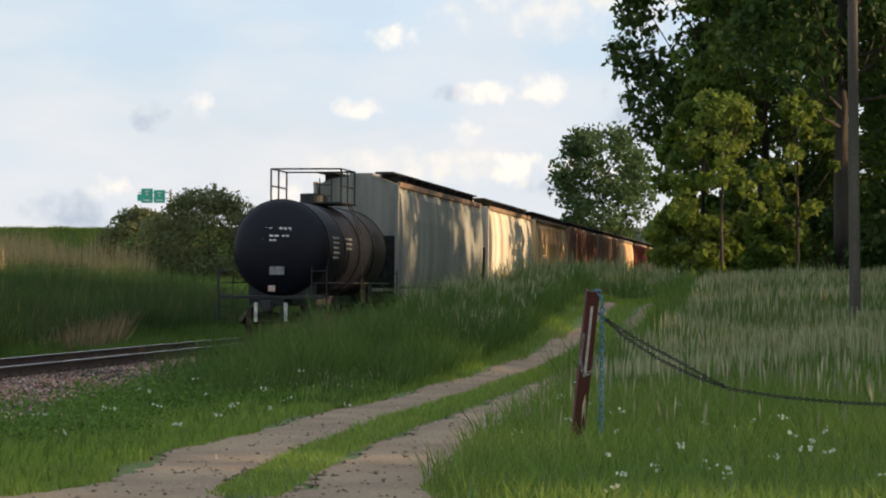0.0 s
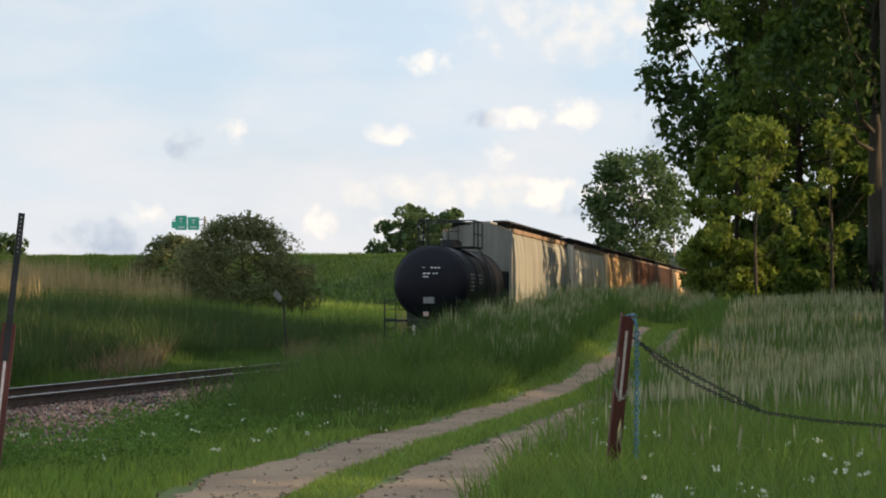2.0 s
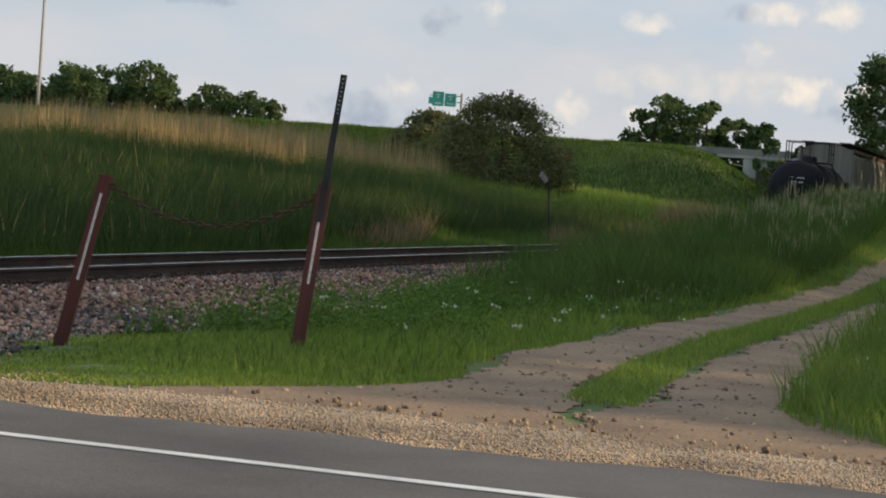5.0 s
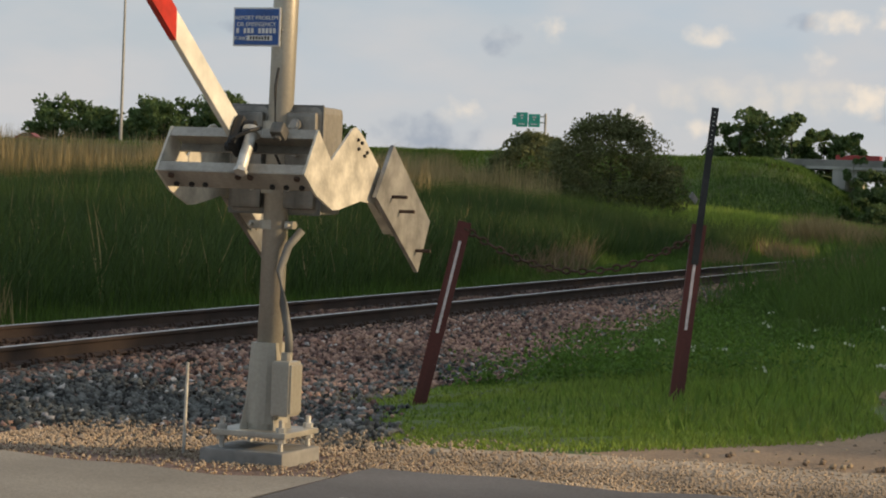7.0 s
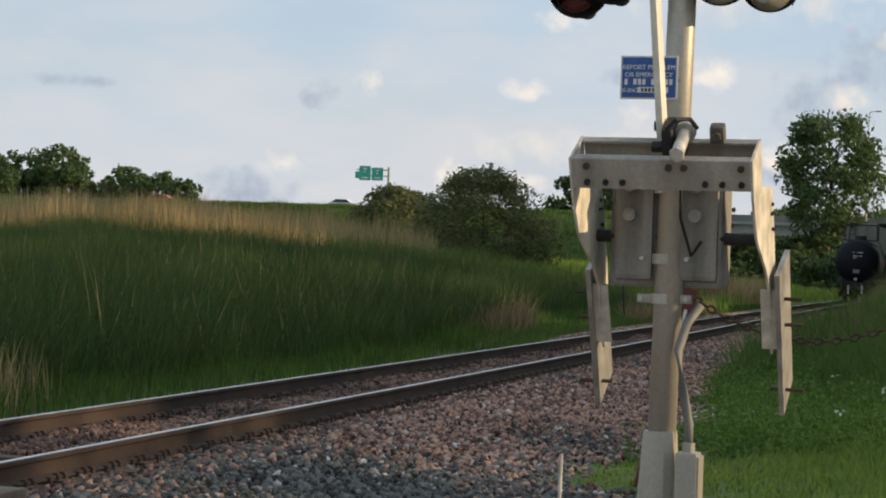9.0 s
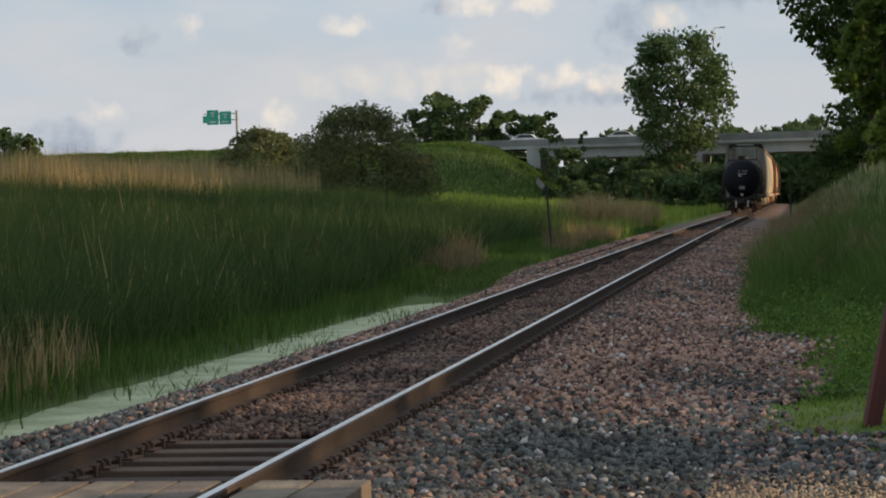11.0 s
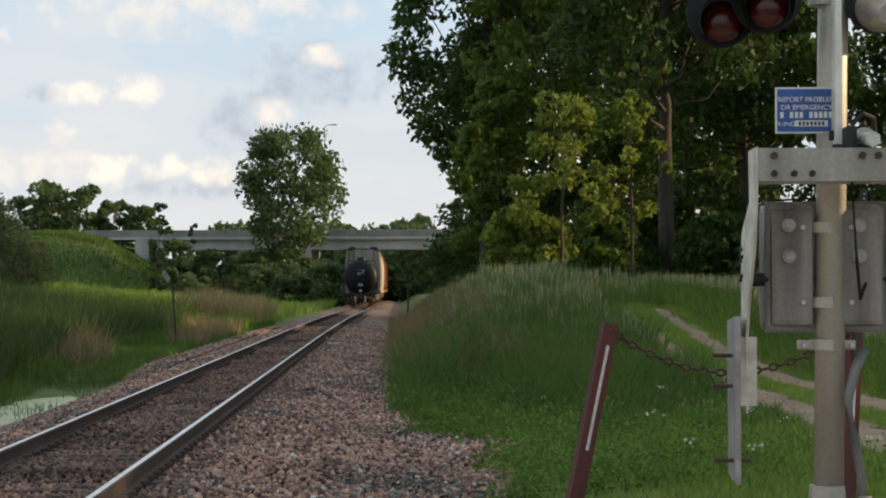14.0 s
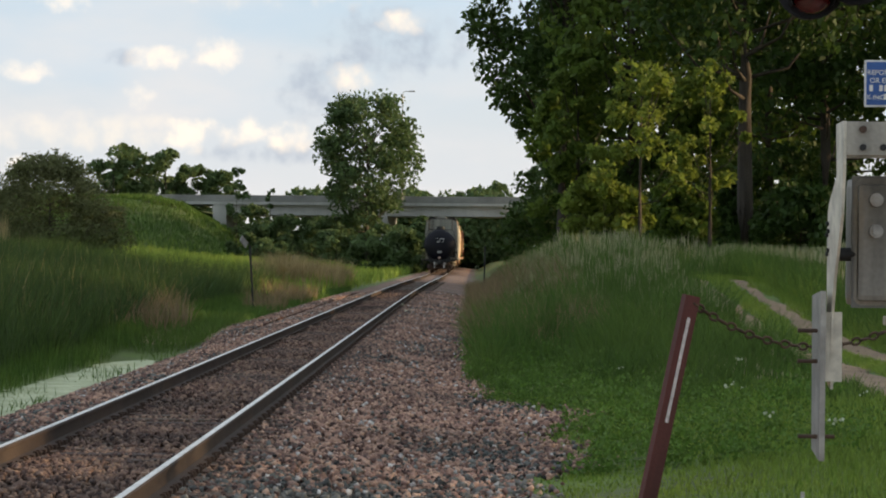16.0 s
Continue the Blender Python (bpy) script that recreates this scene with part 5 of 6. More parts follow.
def make_highway():
    bm = bmesh.new()
    box(bm, -1500, -50, 275, 288, 7.9, 8.24)
    tagged(part("highway", bm, MAT["asphalt"]), "grey asphalt highway along the top of the bank", "road", kind="structure")
    bm = bmesh.new()
    box(bm, -400, -54, 273.6, 273.75, 8.55, 8.85)
    g = thing("guardrail", Matrix(), "grey steel guardrail along the highway", "guardrail", kind="structure")
    part("rail_beam", bm, MAT["galvanised"], g)
    bm = bmesh.new()
    for i in range(86):
        box(bm, -400 + 4 * i, -399.85 + 4 * i, 273.75, 273.9, 8.0, 8.85)
    part("rail_posts", bm, MAT["galvanised"], g)
    # overhead sign: two green panels on a cantilever
    s = thing("highway_sign", pose(-86.5, 272.0, 7.5), "green highway sign panels on a steel cantilever", "road sign")
    bm = bmesh.new()
    rod(bm, (2.2, 0.5, -1), (2.2, 0.5, 6.4), 0.16, seg=12)
    for z in (5.2, 6.0):
        rod(bm, (2.2, 0.3, z), (-2.2, 0.3, z), 0.07, seg=8)
    part("gantry", bm, MAT["galvanised"], s)
    for x0, x1, z0, z1 in ((-1.7, -0.12, 4.6, 6.5), (0.02, 1.6, 4.6, 6.3)):
        bm = bmesh.new()
        box(bm, x0, x1, -0.04, 0.04, z0, z1, bevel=0.02)
        p = part("sign_panel", bm, MAT["sign_green"], s)
        for z, w in ((z1 - 0.4, 0.5), (z1 - 0.75, 0.25), (z0 + 0.35, 0.9)):
            bm = bmesh.new()
            box(bm, (x0 + x1) / 2 - w / 2, (x0 + x1) / 2 + w / 2, -0.05, -0.041, z - 0.09, z + 0.09)
            part("sign_bar", bm, MAT["white_paint"], p)
    bm = bmesh.new()
    box(bm, -2.25, -1.7, -0.03, 0.03, 4.85, 5.75, bevel=0.02)
    part("sign_panel", bm, MAT["sign_green"], s)
    # lamp on the bridge and a tall pole on the bank
    for x, y, h, r, lab in ((-22.4, 274.3, 13.7, 0.1, "tall grey street lamp on the bridge edge"), (-152.0, 280.0, 26.0, 0.25, "tall dark mast pole beside the highway")):
        ob = thing("street_lamp", pose(x, y, 8.2), lab, "street lamp")
        bm = bmesh.new()
        rod(bm, (0, 0, -0.6), (0, 0, h), r, r * 0.6, seg=10)
        part("pole", bm, MAT["galvanised"], ob)
        if h < 20:
            bm = bmesh.new()
            tube(bm, [(0, 0, h - 0.05), (0.2, 0, h + 0.25), (0.9, 0, h + 0.3)], 0.05, 6)
            box(bm, 0.8, 1.5, -0.15, 0.15, h + 0.22, h + 0.38, bevel=0.04)
            part("lamp_head", bm, MAT["galvanised"], ob)


def make_pole():
    ob = thing("utility_pole", pose(9.85, 46.5, 0.1), "weathered wooden utility pole in front of the trees", "utility pole")
    bm = bmesh.new()
    rod(bm, (0, 0, -1), (-0.16, 0, 13), 0.13, 0.1, seg=14)
    part("pole", bm, MAT["pole_wood"], ob)


def make_trees():
    T = [
        # x, y, height, spread, leaf, trunk, crown base, clumps, leaves
        (-1.2, 131, 25, 5.6, "leaf", 0.35, 0.36, 110, 14000),
        (2.8, 124, 26, 5.0, "leaf_part_lit", 0.35, 0.3, 90, 11000),
        (7.8, 104, 27, 6.0, "leaf", 0.45, 0.42, 100, 14000),
        (12.5, 112, 26, 6.0, "leaf", 0.35, 0.3, 90, 11000),
        # added past the right edge of view to shade the trees before it
        (24, 116, 26, 6.0, "leaf", 0.35, 0.15, 80, 8000),
        (-0.3, 119, 12.5, 2.5, "leaf_part_lit", 0.2, 0.1, 55, 4500),
        # next two: added right of the view to cut sky light on the meadow
        (16.8, 64, 27, 6.0, "leaf", 0.4, 0.36, 80, 9000),
        (18.0, 78, 27, 6.0, "leaf", 0.4, 0.34, 80, 9000),
        (10.5, 122, 24, 5.5, "leaf_part_lit", 0.3, 0.2, 80, 10000),
        (6.0, 138, 24, 6.0, "leaf", 0.3, 0.1, 80, 9000),
        (16, 130, 24, 6.5, "leaf", 0.3, 0.08, 80, 9000),
        (14, 142, 27, 7.0, "leaf", 0.3, 0.08, 80, 9000),
        (19, 120, 27, 6.5, "leaf", 0.3, 0.12, 80, 10000),
        (1.0, 152, 22, 6.0, "leaf", 0.3, 0.12, 80, 8000),
        (10, 155, 22, 7.0, "leaf", 0.3, 0.08, 80, 8000),
        (-0.5, 172, 11, 4.0, "leaf_far_haze", 0.3, 0.1, 70, 7000),
        (0.5, 196, 9, 4.0, "leaf_far_haze", 0.3, 0.1, 70, 7000),
        (0.5, 222, 9, 4.5, "leaf_far_haze", 0.3, 0.1, 70, 7000),
    ]
    for i, (x, y, h, sp, mat, tr, base, cl, n) in enumerate(T):
        tree("deciduous_tree", x, y, h, sp, MAT[mat], "tall leafy deciduous tree at the wood's edge", 100 + i, base, cl, n, 0.24, tr, group="trees at the wood's edge")
    # sun on these young trees and some bushes comes from their leaf colour
    tree("young_tree", 2.6, 97.5, 9.6, 2.1, MAT["leaf_sunlit"], "slender young tree, leaves coloured yellow-green as if sunlit", 200, 0.25, 34, 2600, 0.15, 0.12, group="young trees")
    tree("young_tree", 5.9, 100, 10.5, 1.7, MAT["leaf_sunlit"], "slender young tree, leaves coloured yellow-green as if sunlit", 201, 0.35, 26, 1700, 0.17, 0.12, group="young trees")
    for i, (x, y, h, sp, mat) in enumerate([(-1.2, 138, 6.5, 4.0, "leaf"), (1.8, 118, 5.0, 2.6, "leaf_sunlit"), (1.0, 99, 4.6, 2.2, "leaf_sunlit"), (4.6, 102, 4.4, 2.0, "leaf_part_lit"), (6.2, 112, 5.0, 3.2, "leaf"), (10.5, 104, 4.2, 3.0, "leaf"), (14, 96, 4.2, 3.0, "leaf"), (18.5, 90, 4.5, 3.2, "leaf"), (23, 84, 5, 3.5, "leaf"), (11, 116, 7, 4, "leaf"), (19, 113, 7, 4, "leaf"), (23, 100, 7, 4, "leaf"), (5, 126, 8, 4, "leaf"), (13, 92, 3.2, 2.2, "leaf")]):
        tree("woodland_bush", x, y, h, sp, MAT[mat], "dense green bush at the foot of the trees", 230 + i, 0.08, 40, 4500, 0.2, 0.06, group="bushes along the wood")
    # left of the track
    tree("willow_bush", -31.9, 128, 5.8, 4.4, MAT["willow"], "large rounded grey-green willow bush in the reeds", 260, 0.03, 200, 26000, 0.1, 0.08, group="bushes in the field", dome=True)
    tree("willow_bush", -47, 158, 5.0, 4.2, MAT["willow"], "rounded grey-green willow bush behind the reeds", 261, 0.04, 120, 12000, 0.14, 0.08, group="bushes in the field", dome=True)
    tree("cottonwood_tree", -25.6, 262, 20.5, 6.0, MAT["leaf_far_haze"], "tall lone tree with a rounded crown beside the bridge", 262, 0.27, 170, 11500, 0.29, 0.32, broad=True)
    tree("young_tree", -41.5, 262, 11.0, 1.5, MAT["leaf_far_haze"], "thin young tree on the highway bank", 263, 0.5, 14, 500, 0.28, 0.07, group="young trees", z=0.8)
    tree("young_tree", -37.5, 263, 8.6, 0.9, MAT["leaf_far_haze"], "thin young tree on the highway bank", 264, 0.75, 6, 150, 0.28, 0.05, group="young trees", z=0.8)
    for i, (x, y, h, sp) in enumerate([(-40, 268, 5.5, 3.0), (-38.5, 255, 4.2, 2.8), (-35, 264, 6, 3.5), (-31, 266, 6.0, 3.6), (-22, 252, 5, 3.4), (-19, 238, 4.4, 3.0), (-18.5, 222, 4.2, 3.0), (-20, 206, 3.2, 2.4), (-28, 250, 4.0, 3.0), (-17, 258, 6.5, 3.4), (-35, 246, 3, 2.6)]):
        tree("bank_bush", x, y, h, sp, MAT["leaf_far_haze"], "grey-green bush below the highway bridge", 270 + i, 0.05, 30, 2600, 0.26, 0.06, group="bushes below the bridge")
    rng = np.random.default_rng(5)
    far = [(-66, 306, 14.4), (-62.5, 309, 14.8), (-58.5, 306, 13.4), (-69, 311, 12.0), (-54.5, 309, 12.6), (-51, 308, 11.2), (-60, 312, 12.6)] + [(float(rng.uniform(-205, -152)), float(rng.uniform(322, 345)), float(rng.uniform(14, 18.5))) for _ in range(22)] + [(-150 + 5 * i, 335, 15.5 - 0.9 * i) for i in range(3)]
    far += [(x, float(rng.uniform(330, 380)), float(rng.uniform(9, 13))) for x in np.linspace(-40, 40, 13)]
    for i, (x, y, h) in enumerate(far):
        tree("distant_tree", x, y, h, h * 0.32, MAT["leaf_far_haze"], "dark distant tree behind the highway", 300 + i, 0.06, 46, 3000, 0.38, 0.2, group="distant trees")
    # unseen bushes, added and sized only to shade meadow and mound
    for i, (x, y) in enumerate([(24, 79), (27.5, 85), (30, 91), (25, 71), (27, 63), (26, 55), (29, 47)]):
        tree("woodland_bush", x, y, 11 + math.sin(i * 1.9), 4.2, MAT["leaf"], "tall dense bush added out of view to shade the meadow", 440 + i, 0.04, 50, 4200, 0.28, 0.12, group="bushes along the wood")
    # the wood goes on beside the road, and shades it
    for i, (x, y) in enumerate([(60, 9.5), (62, 31.2), (58, 41), (64, 51), (60, 61), (66, 71), (70, 86), (54, 92), (34, 84), (41, 90), (46, 116), (75, 40), (76, 58), (74, 4)]):
        tree("deciduous_tree", x, y, (26 if y < 80 else 21) + 3 * math.sin(i * 2.3), 6.5, MAT["leaf"], "tall leafy deciduous tree of the wood beside the road", 400 + i, 0.05, 80, 7500, 0.36, 0.35, group="trees of the wood")


def scatter(rng, n, y0, y1, u0, u1, power=1.0):
    """Points between two distances from the track line; power over 1 crowds them toward y0."""
    y = y0 + (y1 - y0) * rng.uniform(0, 1, n) ** power
    return rng.uniform(u0, u1, n) + track_x(y), y


def off_lane(x, y):
    d = np.abs(x - lane_x(y))
    return (d > np.interp(y, [14, 24, 30, 40, 50], [1.4, 1.38, 1.15, 0.95, 0.75]) + 0.12 * np.sin(y * 0.9) + 0.06 * np.sin(y * 3.1) + 2.0 * np.maximum(0, 1 - (y - 10.2) / 3.2) ** 2) | ((d < 0.3) & (y > 12.4)) | (y > 58)


def stuff(name, v, mat, label, cat):
    return tagged(quads(name, v, MAT[mat]), label, cat, kind="stuff")


def make_grass():
    rng = np.random.default_rng(11)

    def lay(name, n, y0, y1, u0, u1, h, w, mat, label, bend=0.4, power=1.3, keep=None, cat="grass", lift=0.0, rise=0.0, heads=False, full=False):
        x, y = scatter(rng, n, y0, y1, u0, u1, power)
        patch = (0.55 + 0.45 * smooth(12, 26, y)) * (0.75 + 0.5 * (np.sin(x * 0.9 + 1.7 * np.sin(y * 0.31)) * np.sin(y * 0.45 + 1.3 * np.sin(x * 0.5)) * 0.5 + 0.5))
        ok = off_lane(x, y) & (y > 10.6 + 0.12 * (x - 2.5) + 0.18 * np.sin(x * 1.9))
        u = x - track_x(y)
        ok &= (u < 0) | (u > ballast_edge(y) + rng.normal(0, 0.18, len(u)))
        if keep is not None:
            ok &= keep(x, y)
        if not full:
            patch = patch * np.where((u > 0) & (u < 7), 0.3 + 0.7 * smooth(0.0, 3.2, u - ballast_edge(y)), 1.0)
        if rise:
            patch = patch * (0.3 + 0.7 * smooth(y0, y0 + rise, y + 2 * np.sin(x * 1.7))) * (0.75 + 0.4 * np.sin(x * 3.1 + y * 0.8) * np.sin(y * 1.4 + 0.6 * x))
        x, y, patch = x[ok], y[ok], patch[ok]
        if heads:
            g = ground_z(x, y)
            tall = h * patch
            spikes = blades(rng, x, y, g + tall * 0.68, tall * 0.32, w, 0.15)
            stems = blades(rng, x, y, g, tall * 0.85, 0.0016, 0.08)
            stuff(name, np.concatenate([spikes, stems]), mat, label, cat)
            return
        stuff(name, blades(rng, x, y, ground_z(x, y) + lift, h * patch, w, bend), mat, label, cat)

    # short verge between the ballast and the lane
    lay("verge_grass", 290000, 10.2, 66, 2.9, 12, 0.12, 0.0055, "verge", "short green verge grass", 0.9, keep=lambda x, y: x < lane_x(y) + 1.6)
    lay("verge_weeds", 14000, 12, 62, 3.2, 12, 0.26, 0.011, "grass", "taller weeds in the verge", 0.6, keep=lambda x, y: x < lane_x(y) - 1.2)
    # tall grass beside the track further on
    lay("tall_grass", 125000, 25, 130, 3.0, 9.5, 0.88, 0.0062, "grass_lush", "tall green grass beside the railway", 1.0, 1.25, rise=8, keep=lambda x, y: (x < lane_x(y) - 1.3) | (y > 62))
    lay("tall_grass_heads", 21000, 28, 130, 3.8, 10.5, 1.0, 0.011, "seed", "pale seed heads over the tall grass", 0.5, 1.1, keep=lambda x, y: (x < lane_x(y) - 1.6) | (y > 60), rise=20, heads=True)
    # meadow right of the lane
    mead = lambda x, y: x > lane_x(y) + 1.0
    lay("meadow_grass", 190000, 11, 75, 8, 30, 0.55, 0.006, "grass", "tall green meadow grass", 0.95, 1.4, keep=mead)
    lay("meadow_heads", 32000, 14, 85, 9, 30, 0.95, 0.013, "seed", "pale seed heads over the meadow grass", 0.45, 1.0, keep=lambda x, y: (x > lane_x(y) + 2.0) & (rng.uniform(0, 1, len(x)) < smooth(13, 30, y)), heads=True)
    lay("meadow_grass", 46000, 27, 78, 8, 22, 0.85, 0.007, "grass_lush", "tall dark green meadow grass beside the lane", 0.8, 1.0, keep=lambda x, y: x > lane_x(y) + 1.15)
    lay("tall_grass", 16000, 28.5, 46, 3.2, 7.5, 0.95, 0.0075, "grass_lush", "tall rank grass at the edge of the ballast", 0.8, 1.0, keep=lambda x, y: x < lane_x(y) - 1.7, rise=4, full=True)
    lay("tall_grass", 12000, 54, 84, 9, 20, 0.75, 0.008, "grass_lush", "rank grass closing over the end of the lane", 0.8, 1.0, keep=lambda x, y: (np.abs(x - lane_x(y)) < 2.6) & (y > 57 + np.sin(x * 2.0)))
    # left: ditch edge, reeds, straw
    lay("ditch_grass", 34000, 11, 110, -7.5, -4.75, 0.45, 0.01, "grass_lush", "green grass along the ditch", 0.45, 1.2)
    lay("green_reeds", 150000, 14, 94, -30, -5.4, 1.3, 0.011, "reed", "dense dark green reeds beyond the ditch", 0.8, 1.1)
    lay("ditch_fill", 17000, 47, 112, -5.2, -3.0, 0.3, 0.009, "grass_lush", "green grass in the dry end of the ditch", 0.9, 1.1)
    lay("ditch_fill", 7000, 11, 16.8, -5.2, -3.7, 0.3, 0.007, "grass_lush", "green grass in the near end of the ditch", 0.9, 1.0)
    lay("tan_reeds", 52000, 82, 122, -60, -20, 1.95, 0.015, "straw", "tall dry tan reeds at the back of the marsh", 0.18, 1.0, keep=lambda x, y: (x < -0.325 * y + 2.5 * np.sin(y * 0.4)) | ((x < -0.27 * y) & (rng.uniform(0, 1, len(x)) < 0.25)))
    lay("pond_tufts", 1300, 18, 48, -5.4, -3.3, 0.28, 0.009, "grass_lush", "thin grass tufts standing in the ditch water", 0.9, 1.0, keep=lambda x, y: np.sin(x * 2.3 + y * 0.9) + np.sin(y * 1.7) > 0.3)
    lay("reed_stalks", 2200, 16, 80, -24, -6, 1.3, 0.012, "straw", "dry stalks among the green reeds", 0.4, 1.1)
    lay("dry_stalks", 3200, 12, 24, -8.5, -4.9, 0.8, 0.01, "straw", "dry straw stalks at the ditch edge", 0.3, 1.0)
    lay("brown_brush", 15000, 46, 88, -10.5, -3.0, 0.85, 0.012, "brush", "dry reddish brush beside the track", 0.8, 1.0, keep=lambda x, y: np.sin(y * 0.42 + x * 0.8) + np.sin(x * 0.9 + 0.13 * y) > 0.15)
    lay("brown_brush", 14000, 36, 112, 3.0, 5.6, 0.75, 0.008, "brush", "dry reddish brush beside the ballast", 0.8, 1.0, keep=lambda x, y: np.sin(y * 0.7 + x) + np.sin(x * 2.9 + y * 0.3) > -0.5, full=True)
    lay("pale_tussock", 5000, 104, 122, -7.5, -3.6, 1.5, 0.02, "straw", "pale dry grass tussock beside the track", 0.7, 1.0)
    # lighter verge colour stands in for sunlight on the far field
    lay("field_grass", 60000, 85, 255, -60, -3.2, 0.8, 0.03, "verge", "long grass of the field before the highway", 0.4, 1.0)
    lay("bank_grass", 80000, 236, 276, -100, -18, 0.6, 0.045, "grass_lush", "green grass on the highway bank", 0.6, 1.0)
    lay("bank_grass", 30000, 240, 276, -190, -75, 0.6, 0.06, "grass_lush", "green grass on the highway bank", 0.5, 1.0)


def make_weeds():
    """Broad-leaved weeds in clumps between the ballast and the lane, and round the posts."""
    rng = np.random.default_rng(51)
    cs, rs = [], []
    for _ in range(1000):
        y = 17 + 60 * rng.uniform(0, 1) ** 1.3
        x = float(track_x(y)) + float(ballast_edge(y)) + abs(rng.normal(0.3, 1.4)) + 0.2
        if x > float(lane_x(y)) - 1.8:
            continue
        h = rng.uniform(0.08, 0.42)
        cs.append((x, y, float(ground_z(x, y)) + h * 0.6))
        rs.append(h)
    v = leaves(rng, np.array(cs), np.array(rs), 46000, 0.026, 0.8)
    stuff("broad_weeds", v, "weed", "lush broad-leaved green weeds beside the ballast", "weeds")


def make_flowers():
    """White umbels on thin stalks in the verge and the meadow."""
    rng = np.random.default_rng(31)
    spots = [(3.5, 17.0, 7), (3.6, 20, 5), (8.6, 12.6, 10), (9.8, 13.0, 6), (7.3, 19, 10), (6.9, 24, 16), (2.4, 18, 6), (1.8, 24, 8), (1.0, 30, 6), (9.9, 14.5, 8), (9.4, 20, 8), (0.0, 40, 8), (-5.0, 60, 6)]
    out = []
    for x, y, n in spots:
        n = max(3, n * 2 // 3)
        px, py = x + rng.normal(0.25, 0.6, n), y + rng.normal(0, 1.1, n)
        h = ground_z(px, py) + rng.uniform(0.18, 0.42, n)
        for k in range(5):
            c = np.stack([px + rng.normal(0, 0.03, n), py + rng.normal(0, 0.03, n), h + rng.normal(0, 0.012, n)], -1)
            r = rng.uniform(0.012, 0.024, n)[:, None]
            a = rng.normal(size=(n, 3))
            a /= np.linalg.norm(a, axis=1)[:, None]
            b = np.cross(a, [0.1, 0.9, 0.4])
            out.append(np.stack([c - a * r, c - b * r, c + a * r, c + b * r], 1))
    stuff("white_flowers", np.concatenate(out), "blossom", "small white wild flowers in the grass", "flowers")


def make_woods():
    """Joined belt of far trees behind the bridge."""
    rng = np.random.default_rng(41)
    cs, rs = [], []
    for x in np.linspace(-42, 70, 38):
        for z in (1.5, 4, 6.5, 8.6):
            cs.append((x + rng.normal(0, 1.5), 318 + rng.normal(0, 5), z + rng.normal(0, 0.8)))
            rs.append(rng.uniform(2.2, 3.4))
    v = leaves(rng, np.array(cs), np.array(rs), 60000, 0.55, 0.9)
    stuff("far_woods", v, "leaf_far_haze", "dark green far woods behind the highway bridge", "woods")


def make_pond():
    bm = bmesh.new()
    pts_l, pts_r = [], []
    rng = np.random.default_rng(3)
    for y in np.linspace(16.5, 48, 66):
        c = float(track_x(y))
        w = 0.25 + 0.75 * max(0.0, math.sin(math.pi * (y - 16.5) / 31.5)) ** 0.4
        pts_l.append(bm.verts.new((c - 4.1 - 1.4 * w, y, -0.83)))
        pts_r.append(bm.verts.new((c - 4.1 + 0.9 * w, y, -0.83)))
    for i in range(len(pts_l) - 1):
        bm.faces.new((pts_l[i], pts_r[i], pts_r[i + 1], pts_l[i + 1]))
    tagged(part("ditch_water", bm, MAT["water"]), "still ditch water covered with pale green duckweed", "water", kind="structure")


